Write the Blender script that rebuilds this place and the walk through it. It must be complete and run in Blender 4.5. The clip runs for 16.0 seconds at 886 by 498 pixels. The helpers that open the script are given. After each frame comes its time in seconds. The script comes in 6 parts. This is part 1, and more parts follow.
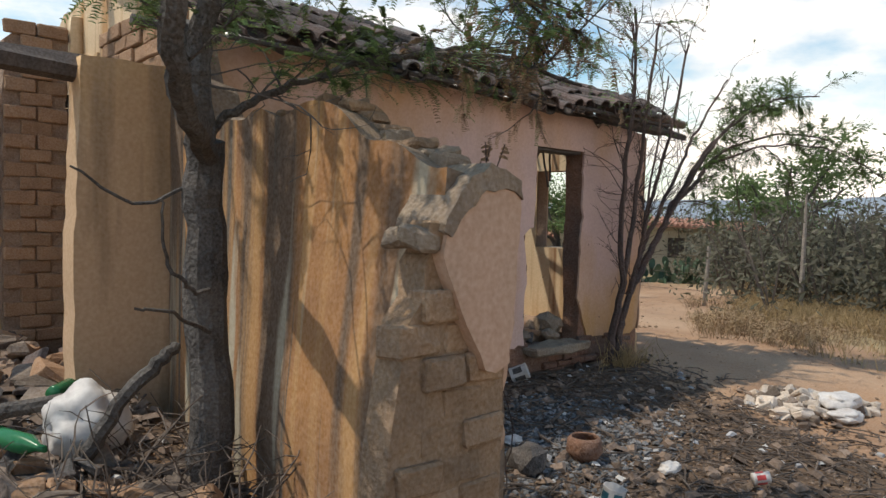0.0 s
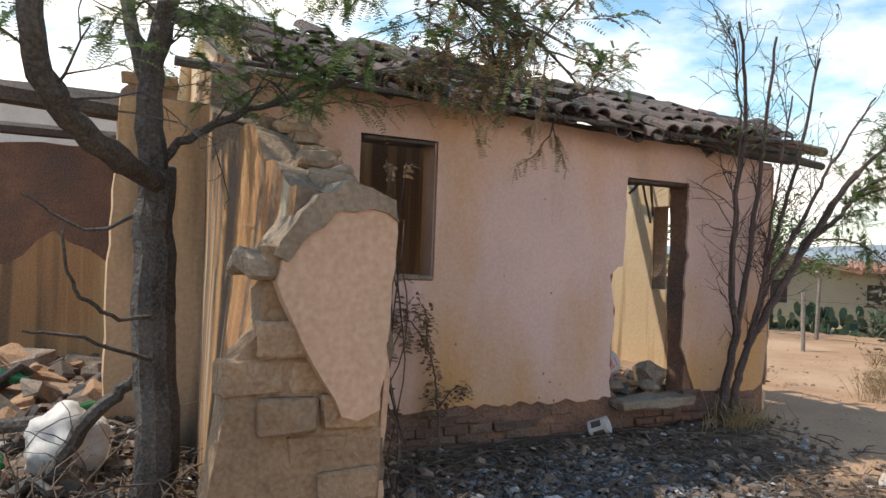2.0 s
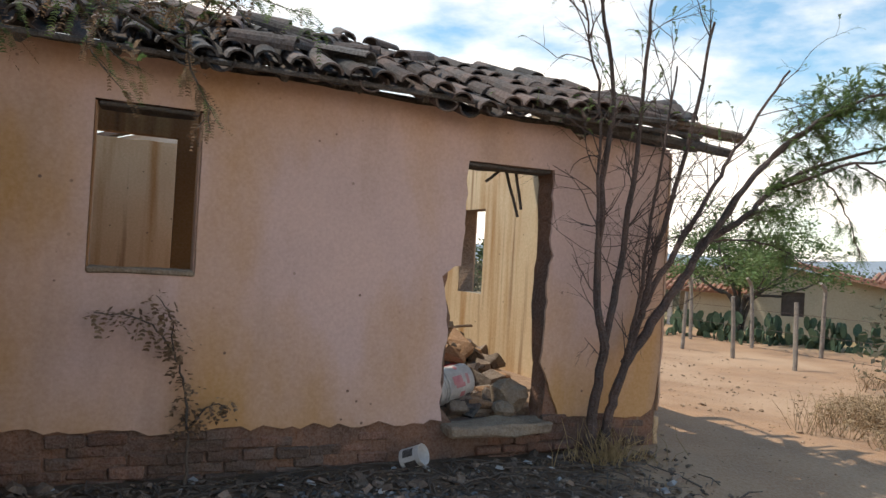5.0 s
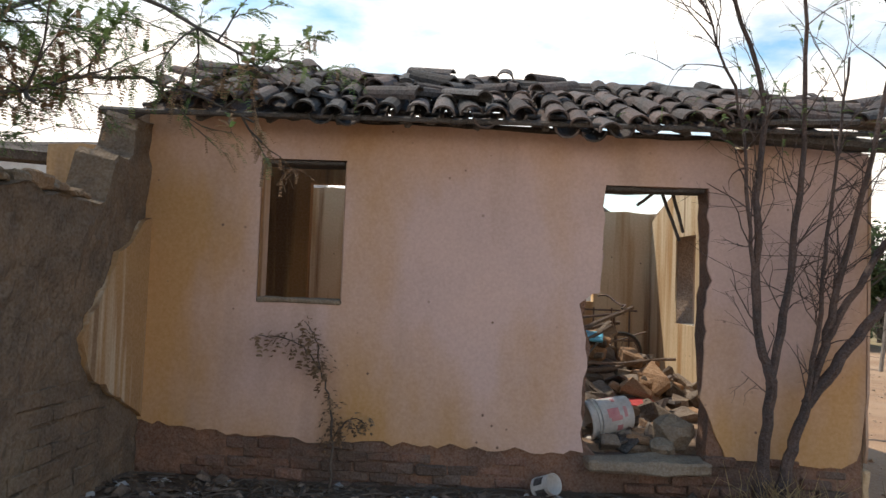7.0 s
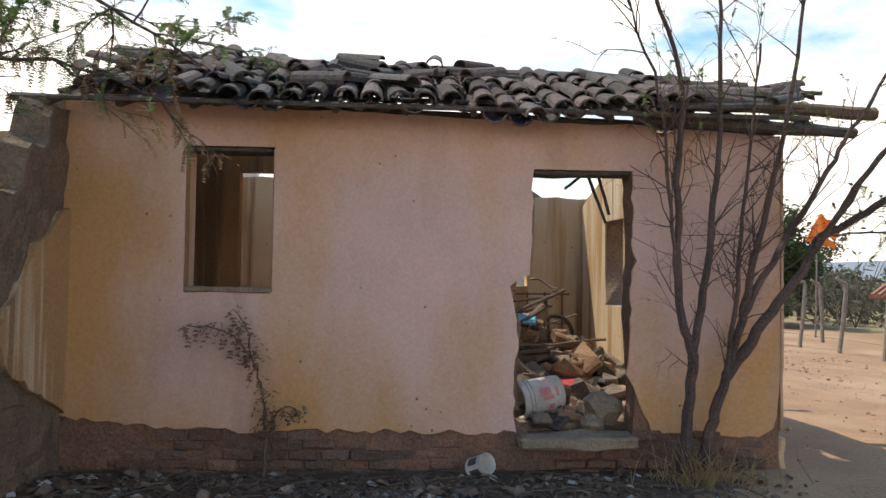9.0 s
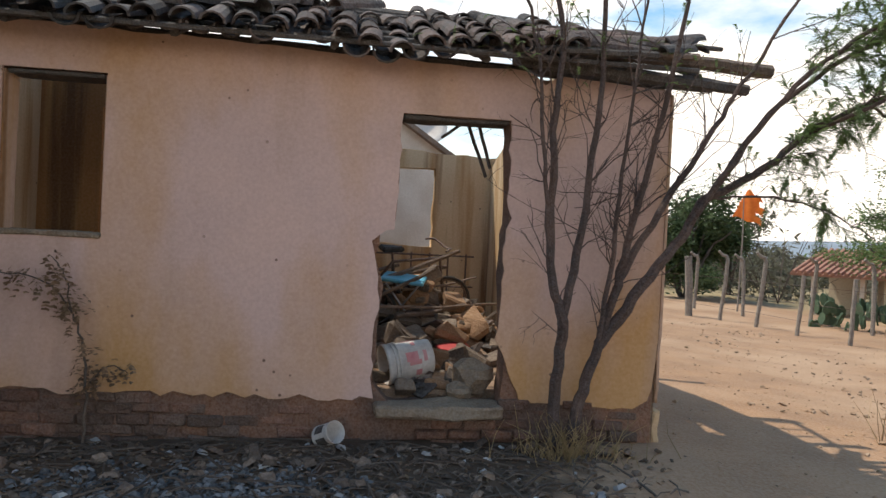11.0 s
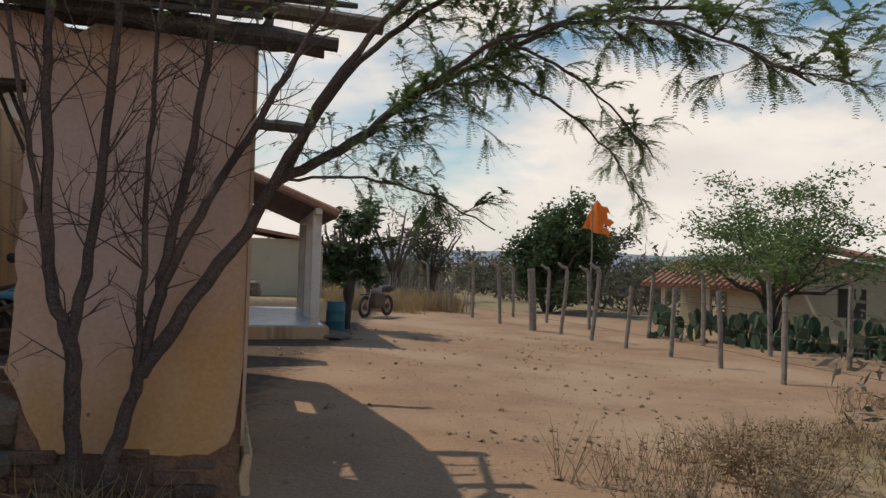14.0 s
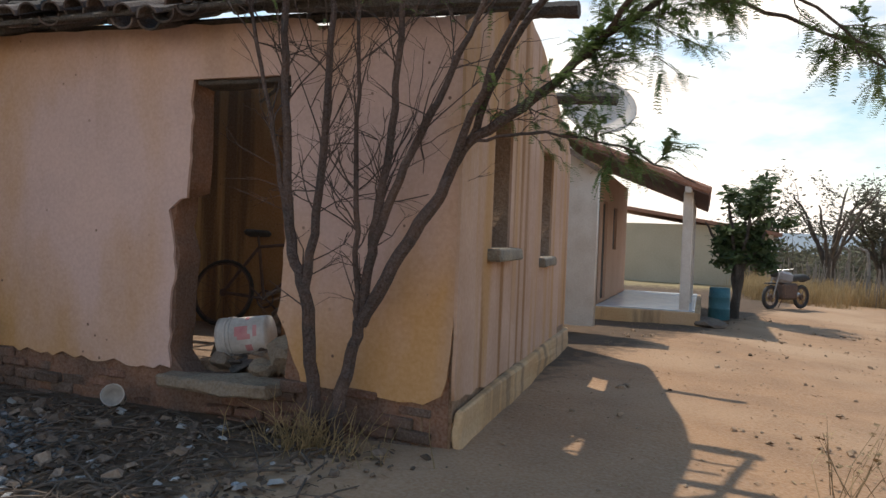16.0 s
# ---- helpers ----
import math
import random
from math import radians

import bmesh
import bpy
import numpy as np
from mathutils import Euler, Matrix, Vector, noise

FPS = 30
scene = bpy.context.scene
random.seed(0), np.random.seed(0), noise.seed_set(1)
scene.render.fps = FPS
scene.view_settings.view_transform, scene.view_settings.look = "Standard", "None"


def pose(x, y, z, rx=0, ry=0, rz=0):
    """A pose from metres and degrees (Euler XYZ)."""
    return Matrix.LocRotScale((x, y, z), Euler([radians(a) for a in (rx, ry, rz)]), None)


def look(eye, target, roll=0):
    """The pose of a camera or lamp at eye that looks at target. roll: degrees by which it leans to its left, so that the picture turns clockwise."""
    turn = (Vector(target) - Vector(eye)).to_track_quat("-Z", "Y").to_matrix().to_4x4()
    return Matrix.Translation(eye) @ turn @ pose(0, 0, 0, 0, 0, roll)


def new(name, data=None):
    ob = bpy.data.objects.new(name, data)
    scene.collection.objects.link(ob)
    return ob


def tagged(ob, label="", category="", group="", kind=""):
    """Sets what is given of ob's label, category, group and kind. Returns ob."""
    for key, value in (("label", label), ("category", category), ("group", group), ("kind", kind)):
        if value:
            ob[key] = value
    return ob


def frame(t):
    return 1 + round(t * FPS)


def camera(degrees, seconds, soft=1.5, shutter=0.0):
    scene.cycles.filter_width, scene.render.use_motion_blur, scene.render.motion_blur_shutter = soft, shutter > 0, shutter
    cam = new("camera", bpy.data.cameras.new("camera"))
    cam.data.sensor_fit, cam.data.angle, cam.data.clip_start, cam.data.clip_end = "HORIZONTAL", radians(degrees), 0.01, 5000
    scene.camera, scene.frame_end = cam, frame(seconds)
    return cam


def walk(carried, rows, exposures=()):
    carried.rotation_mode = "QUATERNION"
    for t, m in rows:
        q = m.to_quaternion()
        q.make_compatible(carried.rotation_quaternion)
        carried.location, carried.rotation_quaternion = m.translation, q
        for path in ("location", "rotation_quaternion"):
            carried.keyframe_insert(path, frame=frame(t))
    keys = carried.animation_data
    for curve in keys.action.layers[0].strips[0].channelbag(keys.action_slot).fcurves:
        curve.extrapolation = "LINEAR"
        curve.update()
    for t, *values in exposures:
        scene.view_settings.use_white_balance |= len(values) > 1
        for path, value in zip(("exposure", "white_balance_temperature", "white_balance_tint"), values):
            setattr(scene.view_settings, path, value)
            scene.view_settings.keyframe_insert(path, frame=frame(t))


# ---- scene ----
EXPO = [(0, -0.02), (0.5, 0.18), (2.5, 0.4), (3.7, 0.38), (6, 0.1), (7, 0.22), (9.2, 0.28), (11.3, 0.15), (12.5, -0.15), (13.5, -0.55), (14.5, -0.75), (15.3, -0.55), (16, -0.05)]
cam = camera(63.2, 16.0)
PATH = [
    (0, (2.601, -4.743, 1.775), (3.962, -3.28, 1.689), 1.5),
    (0.5, (2.765, -4.827, 1.775), (4.087, -3.33, 1.668), 0.2),
    (1, (3.103, -4.87, 1.748), (4.424, -3.375, 1.609), 3.1),
    (1.5, (3.368, -4.968, 1.699), (4.447, -3.284, 1.664), 1.9),
    (2, (3.661, -5.105, 1.752), (4.599, -3.338, 1.767), 2.1),
    (2.5, (3.941, -5.018, 1.715), (4.889, -3.257, 1.763), 2.2),
    (3, (4.249, -4.918, 1.754), (4.995, -3.063, 1.806), -0.1),
    (3.5, (4.641, -4.954, 1.764), (5.384, -3.1, 1.879), 3.4),
    (3.7, (4.805, -4.962, 1.764), (5.678, -3.163, 1.813), 3.6),
    (5.8, (6.629, -5.14, 1.713), (7.258, -3.242, 1.707), 1.6),
    (6, (6.846, -5.149, 1.697), (7.303, -3.206, 1.559), 1.6),
    (6.5, (7.051, -5.283, 1.653), (7.125, -3.285, 1.686), 1.6),
    (7, (7.152, -5.509, 1.746), (7.115, -3.512, 1.837), 2.1),
    (7.5, (7.185, -5.484, 1.768), (7.183, -3.489, 1.903), -0.9),
    (8, (7.208, -5.521, 1.747), (7.261, -3.525, 1.859), -0.0),
    (8.5, (7.212, -5.532, 1.698), (7.286, -3.536, 1.809), 1.0),
    (9, (7.21, -5.531, 1.705), (7.343, -3.536, 1.774), 0.8),
    (9.2, (7.212, -5.523, 1.697), (7.392, -3.531, 1.742), 0.4),
    (11.3, (8.128, -5.044, 1.636), (8.44, -3.069, 1.602), 3.8),
    (11.5, (8.291, -5.007, 1.644), (8.685, -3.047, 1.595), 3.4),
    (12, (8.682, -4.823, 1.621), (9.204, -2.894, 1.542), 4.9),
    (12.5, (9.083, -4.659, 1.597), (9.507, -2.705, 1.569), 2.2),
    (13, (9.543, -4.597, 1.614), (10.032, -2.658, 1.65), 3.0),
    (13.5, (10.0, -4.436, 1.604), (10.573, -2.52, 1.59), 4.9),
    (14, (10.318, -4.369, 1.597), (10.816, -2.433, 1.64), 1.9),
    (14.5, (10.772, -4.321, 1.533), (10.961, -2.33, 1.57), 2.8),
    (15, (11.067, -4.216, 1.535), (11.157, -2.219, 1.58), 1.1),
    (15.5, (11.372, -4.14, 1.529), (11.127, -2.155, 1.522), 2.6),
    (16, (11.67, -4.14, 1.485), (10.989, -2.26, 1.457), 2.2),
]
walk(cam, [(t, look(eye, at, roll)) for t, eye, at, roll in PATH], EXPO)

# ---- sky and sun ----
SUN_FROM = Vector((-0.45, 0.34, 1.0)).normalized()
world = bpy.data.worlds.new("sky")
scene.world = world
world.use_nodes = True
wn, wl = world.node_tree.nodes, world.node_tree.links
wn.clear()
sky = wn.new("ShaderNodeTexSky")
sky.sky_type, sky.sun_disc = "NISHITA", False
sky.sun_elevation = math.asin(SUN_FROM.z)
sky.sun_rotation = math.atan2(SUN_FROM.x, SUN_FROM.y)
sky.air_density, sky.dust_density, sky.ozone_density = 1.2, 0.6, 2.0
geo = wn.new("ShaderNodeTexCoord")
cmap = wn.new("ShaderNodeMapping")
cmap.inputs["Scale"].default_value = (1.0, 1.0, 2.6)
cmap.inputs["Location"].default_value = (0.35, 0.1, 0.25)
wl.new(geo.outputs["Generated"], cmap.inputs["Vector"])
cn = wn.new("ShaderNodeTexNoise")
cn.inputs["Scale"].default_value, cn.inputs["Detail"].default_value, cn.inputs["Roughness"].default_value = 2.3, 8, 0.56
wl.new(cmap.outputs[0], cn.inputs["Vector"])
cr = wn.new("ShaderNodeValToRGB")
cr.color_ramp.elements[0].position, cr.color_ramp.elements[1].position = 0.26, 0.42
sepz = wn.new("ShaderNodeSeparateXYZ")
wl.new(geo.outputs["Generated"], sepz.inputs[0])
thin = wn.new("ShaderNodeMath")
thin.operation = "MULTIPLY_ADD"
thin.inputs[1].default_value = -0.55
wl.new(sepz.outputs[2], thin.inputs[0])
wl.new(cn.outputs["Fac"], thin.inputs[2])
wl.new(thin.outputs[0], cr.inputs["Fac"])
c2 = wn.new("ShaderNodeTexNoise")
c2.inputs["Scale"].default_value, c2.inputs["Detail"].default_value = 5.0, 6
wl.new(cmap.outputs[0], c2.inputs["Vector"])
shade = wn.new("ShaderNodeMix")
shade.data_type = "RGBA"
shade.inputs[6].default_value, shade.inputs[7].default_value = (11.6, 11.0, 10.6, 1), (20.8, 18.8, 16.6, 1)
wl.new(c2.outputs["Fac"], shade.inputs[0])
mixs = wn.new("ShaderNodeMix")
mixs.data_type = "RGBA"
wl.new(cr.outputs["Color"], mixs.inputs[0])
gain = wn.new("ShaderNodeMix")
gain.data_type, gain.blend_type = "RGBA", "MULTIPLY"
gain.inputs[0].default_value, gain.inputs[7].default_value = 1.0, (1.75, 2.05, 1.95, 1)
wl.new(sky.outputs[0], gain.inputs[6])
wl.new(gain.outputs[2], mixs.inputs[6])
wl.new(shade.outputs[2], mixs.inputs[7])
bg = wn.new("ShaderNodeBackground")
bg.inputs["Strength"].default_value = 0.085
wl.new(mixs.outputs[2], bg.inputs["Color"])
wo = wn.new("ShaderNodeOutputWorld")
wl.new(bg.outputs[0], wo.inputs["Surface"])
sun = new("sun", bpy.data.lights.new("sun", "SUN"))
sun.data.energy, sun.data.angle, sun.data.color = 3.6, radians(0.6), (1.0, 0.90, 0.75)
sun.matrix_world = look(SUN_FROM * 60, (0, 0, 0))


# ---- materials ----
def mat(name, c1, c2, rough=0.9, scale=4.0, detail=0.5, bump=0.3, fine=60.0, stain=None, stain_scale=(3, 3, 0.6), stain_lo=0.5,
        stain_hi=0.68, rand=0.0, metal=0.0, island=False, leaf=False, c3=None, damp=False, pits=False, runs=()):
    m = bpy.data.materials.new(name)
    m.use_nodes = True
    n, l = m.node_tree.nodes, m.node_tree.links
    b = n["Principled BSDF"]
    b.inputs["Roughness"].default_value, b.inputs["Metallic"].default_value = rough, metal
    b.inputs["Specular IOR Level"].default_value = 0.25
    pos = n.new("ShaderNodeNewGeometry")

    def noise_tex(sc, vec=None, det=6):
        t = n.new("ShaderNodeTexNoise")
        t.inputs["Scale"].default_value, t.inputs["Detail"].default_value = sc, det
        l.new(vec or pos.outputs["Position"], t.inputs["Vector"])
        return t.outputs["Fac"]

    def mix(fac, a, bb):
        x = n.new("ShaderNodeMix")
        x.data_type = "RGBA"
        for v, k in ((fac, 0), (a, 6), (bb, 7)):
            if isinstance(v, (tuple, list)):
                x.inputs[k].default_value = (*v, 1)
            elif isinstance(v, float):
                x.inputs[k].default_value = v
            else:
                l.new(v, x.inputs[k])
        return x.outputs[2]

    def ramp(v, lo, hi):
        r = n.new("ShaderNodeMapRange")
        r.inputs[1].default_value, r.inputs[2].default_value = lo, hi
        l.new(v, r.inputs[0])
        return r.outputs[0]

    col = mix(ramp(noise_tex(scale), 0.36, 0.64), c1, c2)
    if c3:
        col = mix(ramp(noise_tex(scale * 0.23, det=3), 0.45, 0.62), col, c3)
    if stain:
        mp = n.new("ShaderNodeMapping")
        mp.inputs["Scale"].default_value = stain_scale
        l.new(pos.outputs["Position"], mp.inputs["Vector"])
        sv = noise_tex(1.0, mp.outputs[0], 7)
        if damp:    # rising damp and water running down the ends of the wall
            xyz = n.new("ShaderNodeSeparateXYZ")
            l.new(pos.outputs["Position"], xyz.inputs[0])
            for axis, a, b_, k in ((2, 1.5, 0.45, 0.19), (0, 6.0, 4.9, 0.25), (0, 9.6, 10.2, 0.09)):
                r = n.new("ShaderNodeMapRange")
                r.inputs[1].default_value, r.inputs[2].default_value, r.inputs[4].default_value = a, b_, k
                l.new(xyz.outputs[axis], r.inputs[0])
                ad = n.new("ShaderNodeMath")
                l.new(sv, ad.inputs[0])
                l.new(r.outputs[0], ad.inputs[1])
                sv = ad.outputs[0]
        col = mix(ramp(sv, stain_lo, stain_hi), col, stain)
    for rc, rs, lo, hi in runs:      # rain runs down the face
        mp = n.new("ShaderNodeMapping")
        mp.inputs["Scale"].default_value = rs
        l.new(pos.outputs["Position"], mp.inputs["Vector"])
        col = mix(ramp(noise_tex(1.0, mp.outputs[0], 5), lo, hi), col, rc)
    if pits:
        vo = n.new("ShaderNodeTexVoronoi")
        vo.inputs["Scale"].default_value = 7.0
        l.new(pos.outputs["Position"], vo.inputs["Vector"])
        mul = n.new("ShaderNodeMath")
        mul.operation = "MULTIPLY"
        l.new(ramp(vo.outputs["Distance"], 0.09, 0.06), mul.inputs[0])
        l.new(ramp(noise_tex(2.2), 0.50, 0.58), mul.inputs[1])
        col = mix(mul.outputs[0], col, (0.18, 0.10, 0.065))
    col = mix(ramp(noise_tex(fine, det=4), 0.2, 0.8), mix(0.22 * detail, col, (0, 0, 0)), mix(0.10 * detail, col, (1, 1, 1)))
    if rand:
        src = n.new("ShaderNodeObjectInfo").outputs["Random"] if not island else pos.outputs["Random Per Island"]
        hsv = n.new("ShaderNodeHueSaturation")
        l.new(col, hsv.inputs["Color"])
        l.new(ramp(src, 0.0, 1.0), hsv.inputs["Value"])
        vr = n.new("ShaderNodeMapRange")
        vr.inputs[3].default_value, vr.inputs[4].default_value = 1 - rand, 1 + rand
        l.new(src, vr.inputs[0])
        l.new(vr.outputs[0], hsv.inputs["Value"])
        col = hsv.outputs[0]
    l.new(col, b.inputs["Base Color"])
    if bump:
        bp = n.new("ShaderNodeBump")
        bp.inputs["Strength"].default_value, bp.inputs["Distance"].default_value = bump, 0.02
        add = n.new("ShaderNodeMath")
        l.new(noise_tex(fine * 0.5), add.inputs[0])
        l.new(noise_tex(scale * 2), add.inputs[1])
        l.new(add.outputs[0], bp.inputs["Height"])
        l.new(bp.outputs[0], b.inputs["Normal"])
    if leaf:
        tr = n.new("ShaderNodeBsdfTranslucent")
        l.new(col, tr.inputs["Color"])
        ms = n.new("ShaderNodeMixShader")
        ms.inputs[0].default_value = 0.35
        l.new(b.outputs[0], ms.inputs[1])
        l.new(tr.outputs[0], ms.inputs[2])
        l.new(ms.outputs[0], n["Material Output"].inputs["Surface"])
    return m


PINK = (0.66, 0.455, 0.39)
OCHRE = (0.54, 0.30, 0.12)
M_PINK = mat("pink_plaster", PINK, (0.60, 0.42, 0.37), 0.92, 1.6, 0.6, 0.12, 45, stain=OCHRE, stain_scale=(1.3, 1.3, 0.6), stain_lo=0.50, stain_hi=0.80, damp=True, pits=True, runs=(((0.45, 0.30, 0.22), (2.2, 2.2, 0.35), 0.56, 0.80),))
M_PINKN = mat("weathered_pink_plaster", (0.56, 0.38, 0.29), (0.48, 0.31, 0.22), 0.93, 1.6, 0.5, 0.12, 30, stain=(0.50, 0.29, 0.13), stain_scale=(3.4, 3.4, 0.3), stain_lo=0.47, stain_hi=0.62, runs=(((0.30, 0.15, 0.06), (4, 4, 0.2), 0.56, 0.66),))
M_OCHRE = mat("ochre_plaster", (0.55, 0.33, 0.15), (0.62, 0.42, 0.22), 0.93, 1.8, 0.8, 0.2, 40, stain=(0.30, 0.19, 0.10), stain_scale=(5, 5, 0.5), stain_lo=0.5, stain_hi=0.66, c3=(0.56, 0.37, 0.22))
M_STREAK = mat("streaked_plaster", (0.38, 0.175, 0.048), (0.26, 0.115, 0.033), 0.93, 2.2, 0.9, 0.25, 50, runs=(((0.44, 0.235, 0.08), (0.2, 5, 0.25), 0.51, 0.60), ((0.13, 0.075, 0.037), (0.2, 4.2, 0.16), 0.49, 0.58), ((0.40, 0.34, 0.24), (0.2, 5.5, 0.5), 0.58, 0.67), ((0.10, 0.075, 0.05), (0.2, 9, 0.3), 0.60, 0.68)))
M_STREAKB = mat("brown_streaked_plaster", (0.46, 0.25, 0.10), (0.38, 0.20, 0.08), 0.93, 1.4, 0.8, 0.2, 45, runs=(((0.58, 0.38, 0.17), (5, 5, 0.22), 0.50, 0.60), ((0.20, 0.11, 0.05), (4.5, 4.5, 0.2), 0.53, 0.62)))
M_ENDPL = mat("dirty_pink_plaster", (0.62, 0.385, 0.26), (0.53, 0.32, 0.205), 0.94, 2.4, 0.9, 0.2, 45, c3=(0.46, 0.31, 0.21), runs=(((0.30, 0.23, 0.15), (4, 4, 0.9), 0.55, 0.72), ((0.55, 0.36, 0.24), (3, 3, 0.6), 0.54, 0.66)))
M_STREAKW = mat("pale_ochre_plaster", (0.46, 0.27, 0.11), (0.40, 0.23, 0.10), 0.93, 2.0, 0.8, 0.2, 45, runs=(((0.58, 0.45, 0.31), (7, 7, 0.3), 0.54, 0.62), ((0.26, 0.15, 0.07), (5, 5, 0.4), 0.55, 0.65)))
M_DAUB = mat("grey_brown_mud_daub", (0.19, 0.12, 0.066), (0.12, 0.077, 0.043), 0.97, 5, 1.0, 0.9, 50, c3=(0.21, 0.145, 0.085))
M_ADOBE = mat("weathered_adobe_brick", (0.31, 0.19, 0.098), (0.23, 0.14, 0.072), 0.97, 7, 1.0, 0.9, 60, rand=0.2)
M_GREYB = mat("brown_crumbled_mortar", (0.20, 0.14, 0.09), (0.27, 0.20, 0.13), 0.97, 9, 1.0, 0.8, 60)
M_CREAM = mat("cream_plaster", (0.72, 0.56, 0.36), (0.66, 0.48, 0.29), 0.92, 1.5, 0.7, 0.15, 40, stain=(0.46, 0.25, 0.09), stain_scale=(4, 4, 0.3), stain_lo=0.50, stain_hi=0.66, pits=True, runs=(((0.30, 0.16, 0.07), (5, 5, 0.25), 0.57, 0.68),))
M_BRICK = mat("adobe_brick", (0.29, 0.155, 0.072), (0.35, 0.20, 0.10), 0.95, 7, 1.0, 0.6, 70, rand=0.18)
M_CORE = mat("adobe_mortar", (0.24, 0.145, 0.085), (0.31, 0.20, 0.125), 0.97, 9, 1.0, 0.8, 60)
M_RED = mat("red_brick", (0.20, 0.082, 0.04), (0.13, 0.055, 0.029), 0.96, 8, 1.0, 0.8, 70, rand=0.22, c3=(0.11, 0.06, 0.036))
M_MUD = mat("brown_mud_wall", (0.24, 0.105, 0.05), (0.17, 0.076, 0.038), 0.97, 6, 1.0, 0.8, 60, c3=(0.12, 0.06, 0.036))
M_GREY = mat("weathered_cement", (0.24, 0.20, 0.155), (0.32, 0.265, 0.19), 0.95, 9, 1.0, 0.7, 70, c3=(0.17, 0.15, 0.12))
M_TILE = mat("clay_roof_tile", (0.042, 0.028, 0.023), (0.098, 0.053, 0.038), 0.92, 6, 1.0, 0.4, 55, rand=0.45, c3=(0.035, 0.029, 0.026))
M_TILER = mat("red_roof_tile", (0.36, 0.16, 0.09), (0.28, 0.12, 0.07), 0.9, 3, 1.0, 0.4, 30, rand=0.3)
M_BURNT = mat("charred_wood", (0.035, 0.028, 0.025), (0.075, 0.058, 0.048), 0.9, 12, 1.0, 0.6, 90)
M_WOOD = mat("weathered_wood", (0.19, 0.125, 0.085), (0.12, 0.078, 0.055), 0.9, 10, 1.0, 0.6, 90, rand=0.25)
M_BARK = mat("grey_bark", (0.05, 0.037, 0.028), (0.026, 0.02, 0.016), 0.95, 14, 1.0, 0.9, 80, c3=(0.08, 0.066, 0.055))
M_BARKR = mat("reddish_bark", (0.055, 0.024, 0.016), (0.03, 0.014, 0.010), 0.92, 14, 1.0, 0.7, 80, c3=(0.09, 0.047, 0.032))
M_LEAF = mat("green_leaf", (0.10, 0.175, 0.045), (0.15, 0.21, 0.07), 0.7, 2.5, 0.5, 0, rand=0.35, island=True, leaf=True)
M_LEAFD = mat("dark_leaf", (0.045, 0.085, 0.024), (0.075, 0.115, 0.035), 0.6, 2.5, 0.5, 0, rand=0.35, island=True, leaf=True)
M_DRYLEAF = mat("dry_leaf", (0.20, 0.115, 0.062), (0.28, 0.19, 0.11), 0.9, 4, 0.6, 0, rand=0.35, island=True, leaf=True)
M_SCRUB = mat("grey_scrub", (0.13, 0.115, 0.08), (0.10, 0.10, 0.055), 0.9, 0.8, 0.6, 0, rand=0.3, island=True, leaf=True)
M_GRASS = mat("dry_grass", (0.46, 0.33, 0.16), (0.36, 0.25, 0.12), 0.9, 1.5, 0.5, 0, rand=0.3, island=True, leaf=True)
M_TWIG = mat("grey_twig", (0.12, 0.085, 0.062), (0.075, 0.054, 0.04), 0.9, 9, 0.6, 0, rand=0.3, island=True)
M_STONE = mat("rubble_stone", (0.12, 0.082, 0.057), (0.21, 0.155, 0.11), 0.95, 5, 1.0, 0.6, 60, rand=0.35)
M_WHITE = mat("white_plastic", (0.66, 0.63, 0.60), (0.52, 0.48, 0.45), 0.5, 7, 0.9, 0.1, 40)
M_LIME = mat("white_limewash", (0.72, 0.66, 0.60), (0.62, 0.54, 0.47), 0.9, 3, 0.7, 0.15, 40)
M_TILEW = mat("glazed_porch_tile", (0.62, 0.66, 0.72), (0.52, 0.57, 0.64), 0.25, 6, 0.4, 0, 30)
M_STEEL = mat("rusty_steel", (0.10, 0.06, 0.045), (0.16, 0.10, 0.075), 0.6, 20, 0.8, 0.2, 90, metal=0.5)
M_CHROME = mat("worn_chrome", (0.55, 0.56, 0.58), (0.42, 0.42, 0.43), 0.35, 20, 0.5, 0, 90, metal=0.9)
M_RUBBER = mat("black_rubber", (0.022, 0.022, 0.023), (0.04, 0.038, 0.037), 0.7, 20, 0.5, 0.1, 90)
M_BLUE = mat("blue_plastic", (0.10, 0.42, 0.62), (0.16, 0.50, 0.68), 0.5, 5, 0.4, 0.05, 40)
M_TANK = mat("teal_plastic", (0.03, 0.13, 0.17), (0.04, 0.17, 0.22), 0.5, 5, 0.4, 0.05, 40)
M_GLASSG = mat("green_bottle", (0.015, 0.12, 0.045), (0.02, 0.16, 0.06), 0.2, 5, 0.2, 0, 40)
M_REDP = mat("red_plastic", (0.50, 0.05, 0.05), (0.40, 0.04, 0.04), 0.5, 5, 0.4, 0.05, 40)
M_LABEL = mat("pale_red_print", (0.52, 0.20, 0.22), (0.60, 0.30, 0.30), 0.6, 8, 0.4, 0, 40)
M_ORANGE = mat("orange_cloth", (0.85, 0.22, 0.02), (0.75, 0.16, 0.015), 0.8, 5, 0.4, 0, 40, leaf=True)
M_ASH = mat("grey_ash", (0.10, 0.10, 0.105), (0.20, 0.20, 0.205), 0.95, 7, 1.0, 0.7, 80, rand=0.4)
M_CACTUS = mat("cactus_green", (0.045, 0.085, 0.042), (0.07, 0.115, 0.055), 0.7, 5, 0.5, 0, 30)
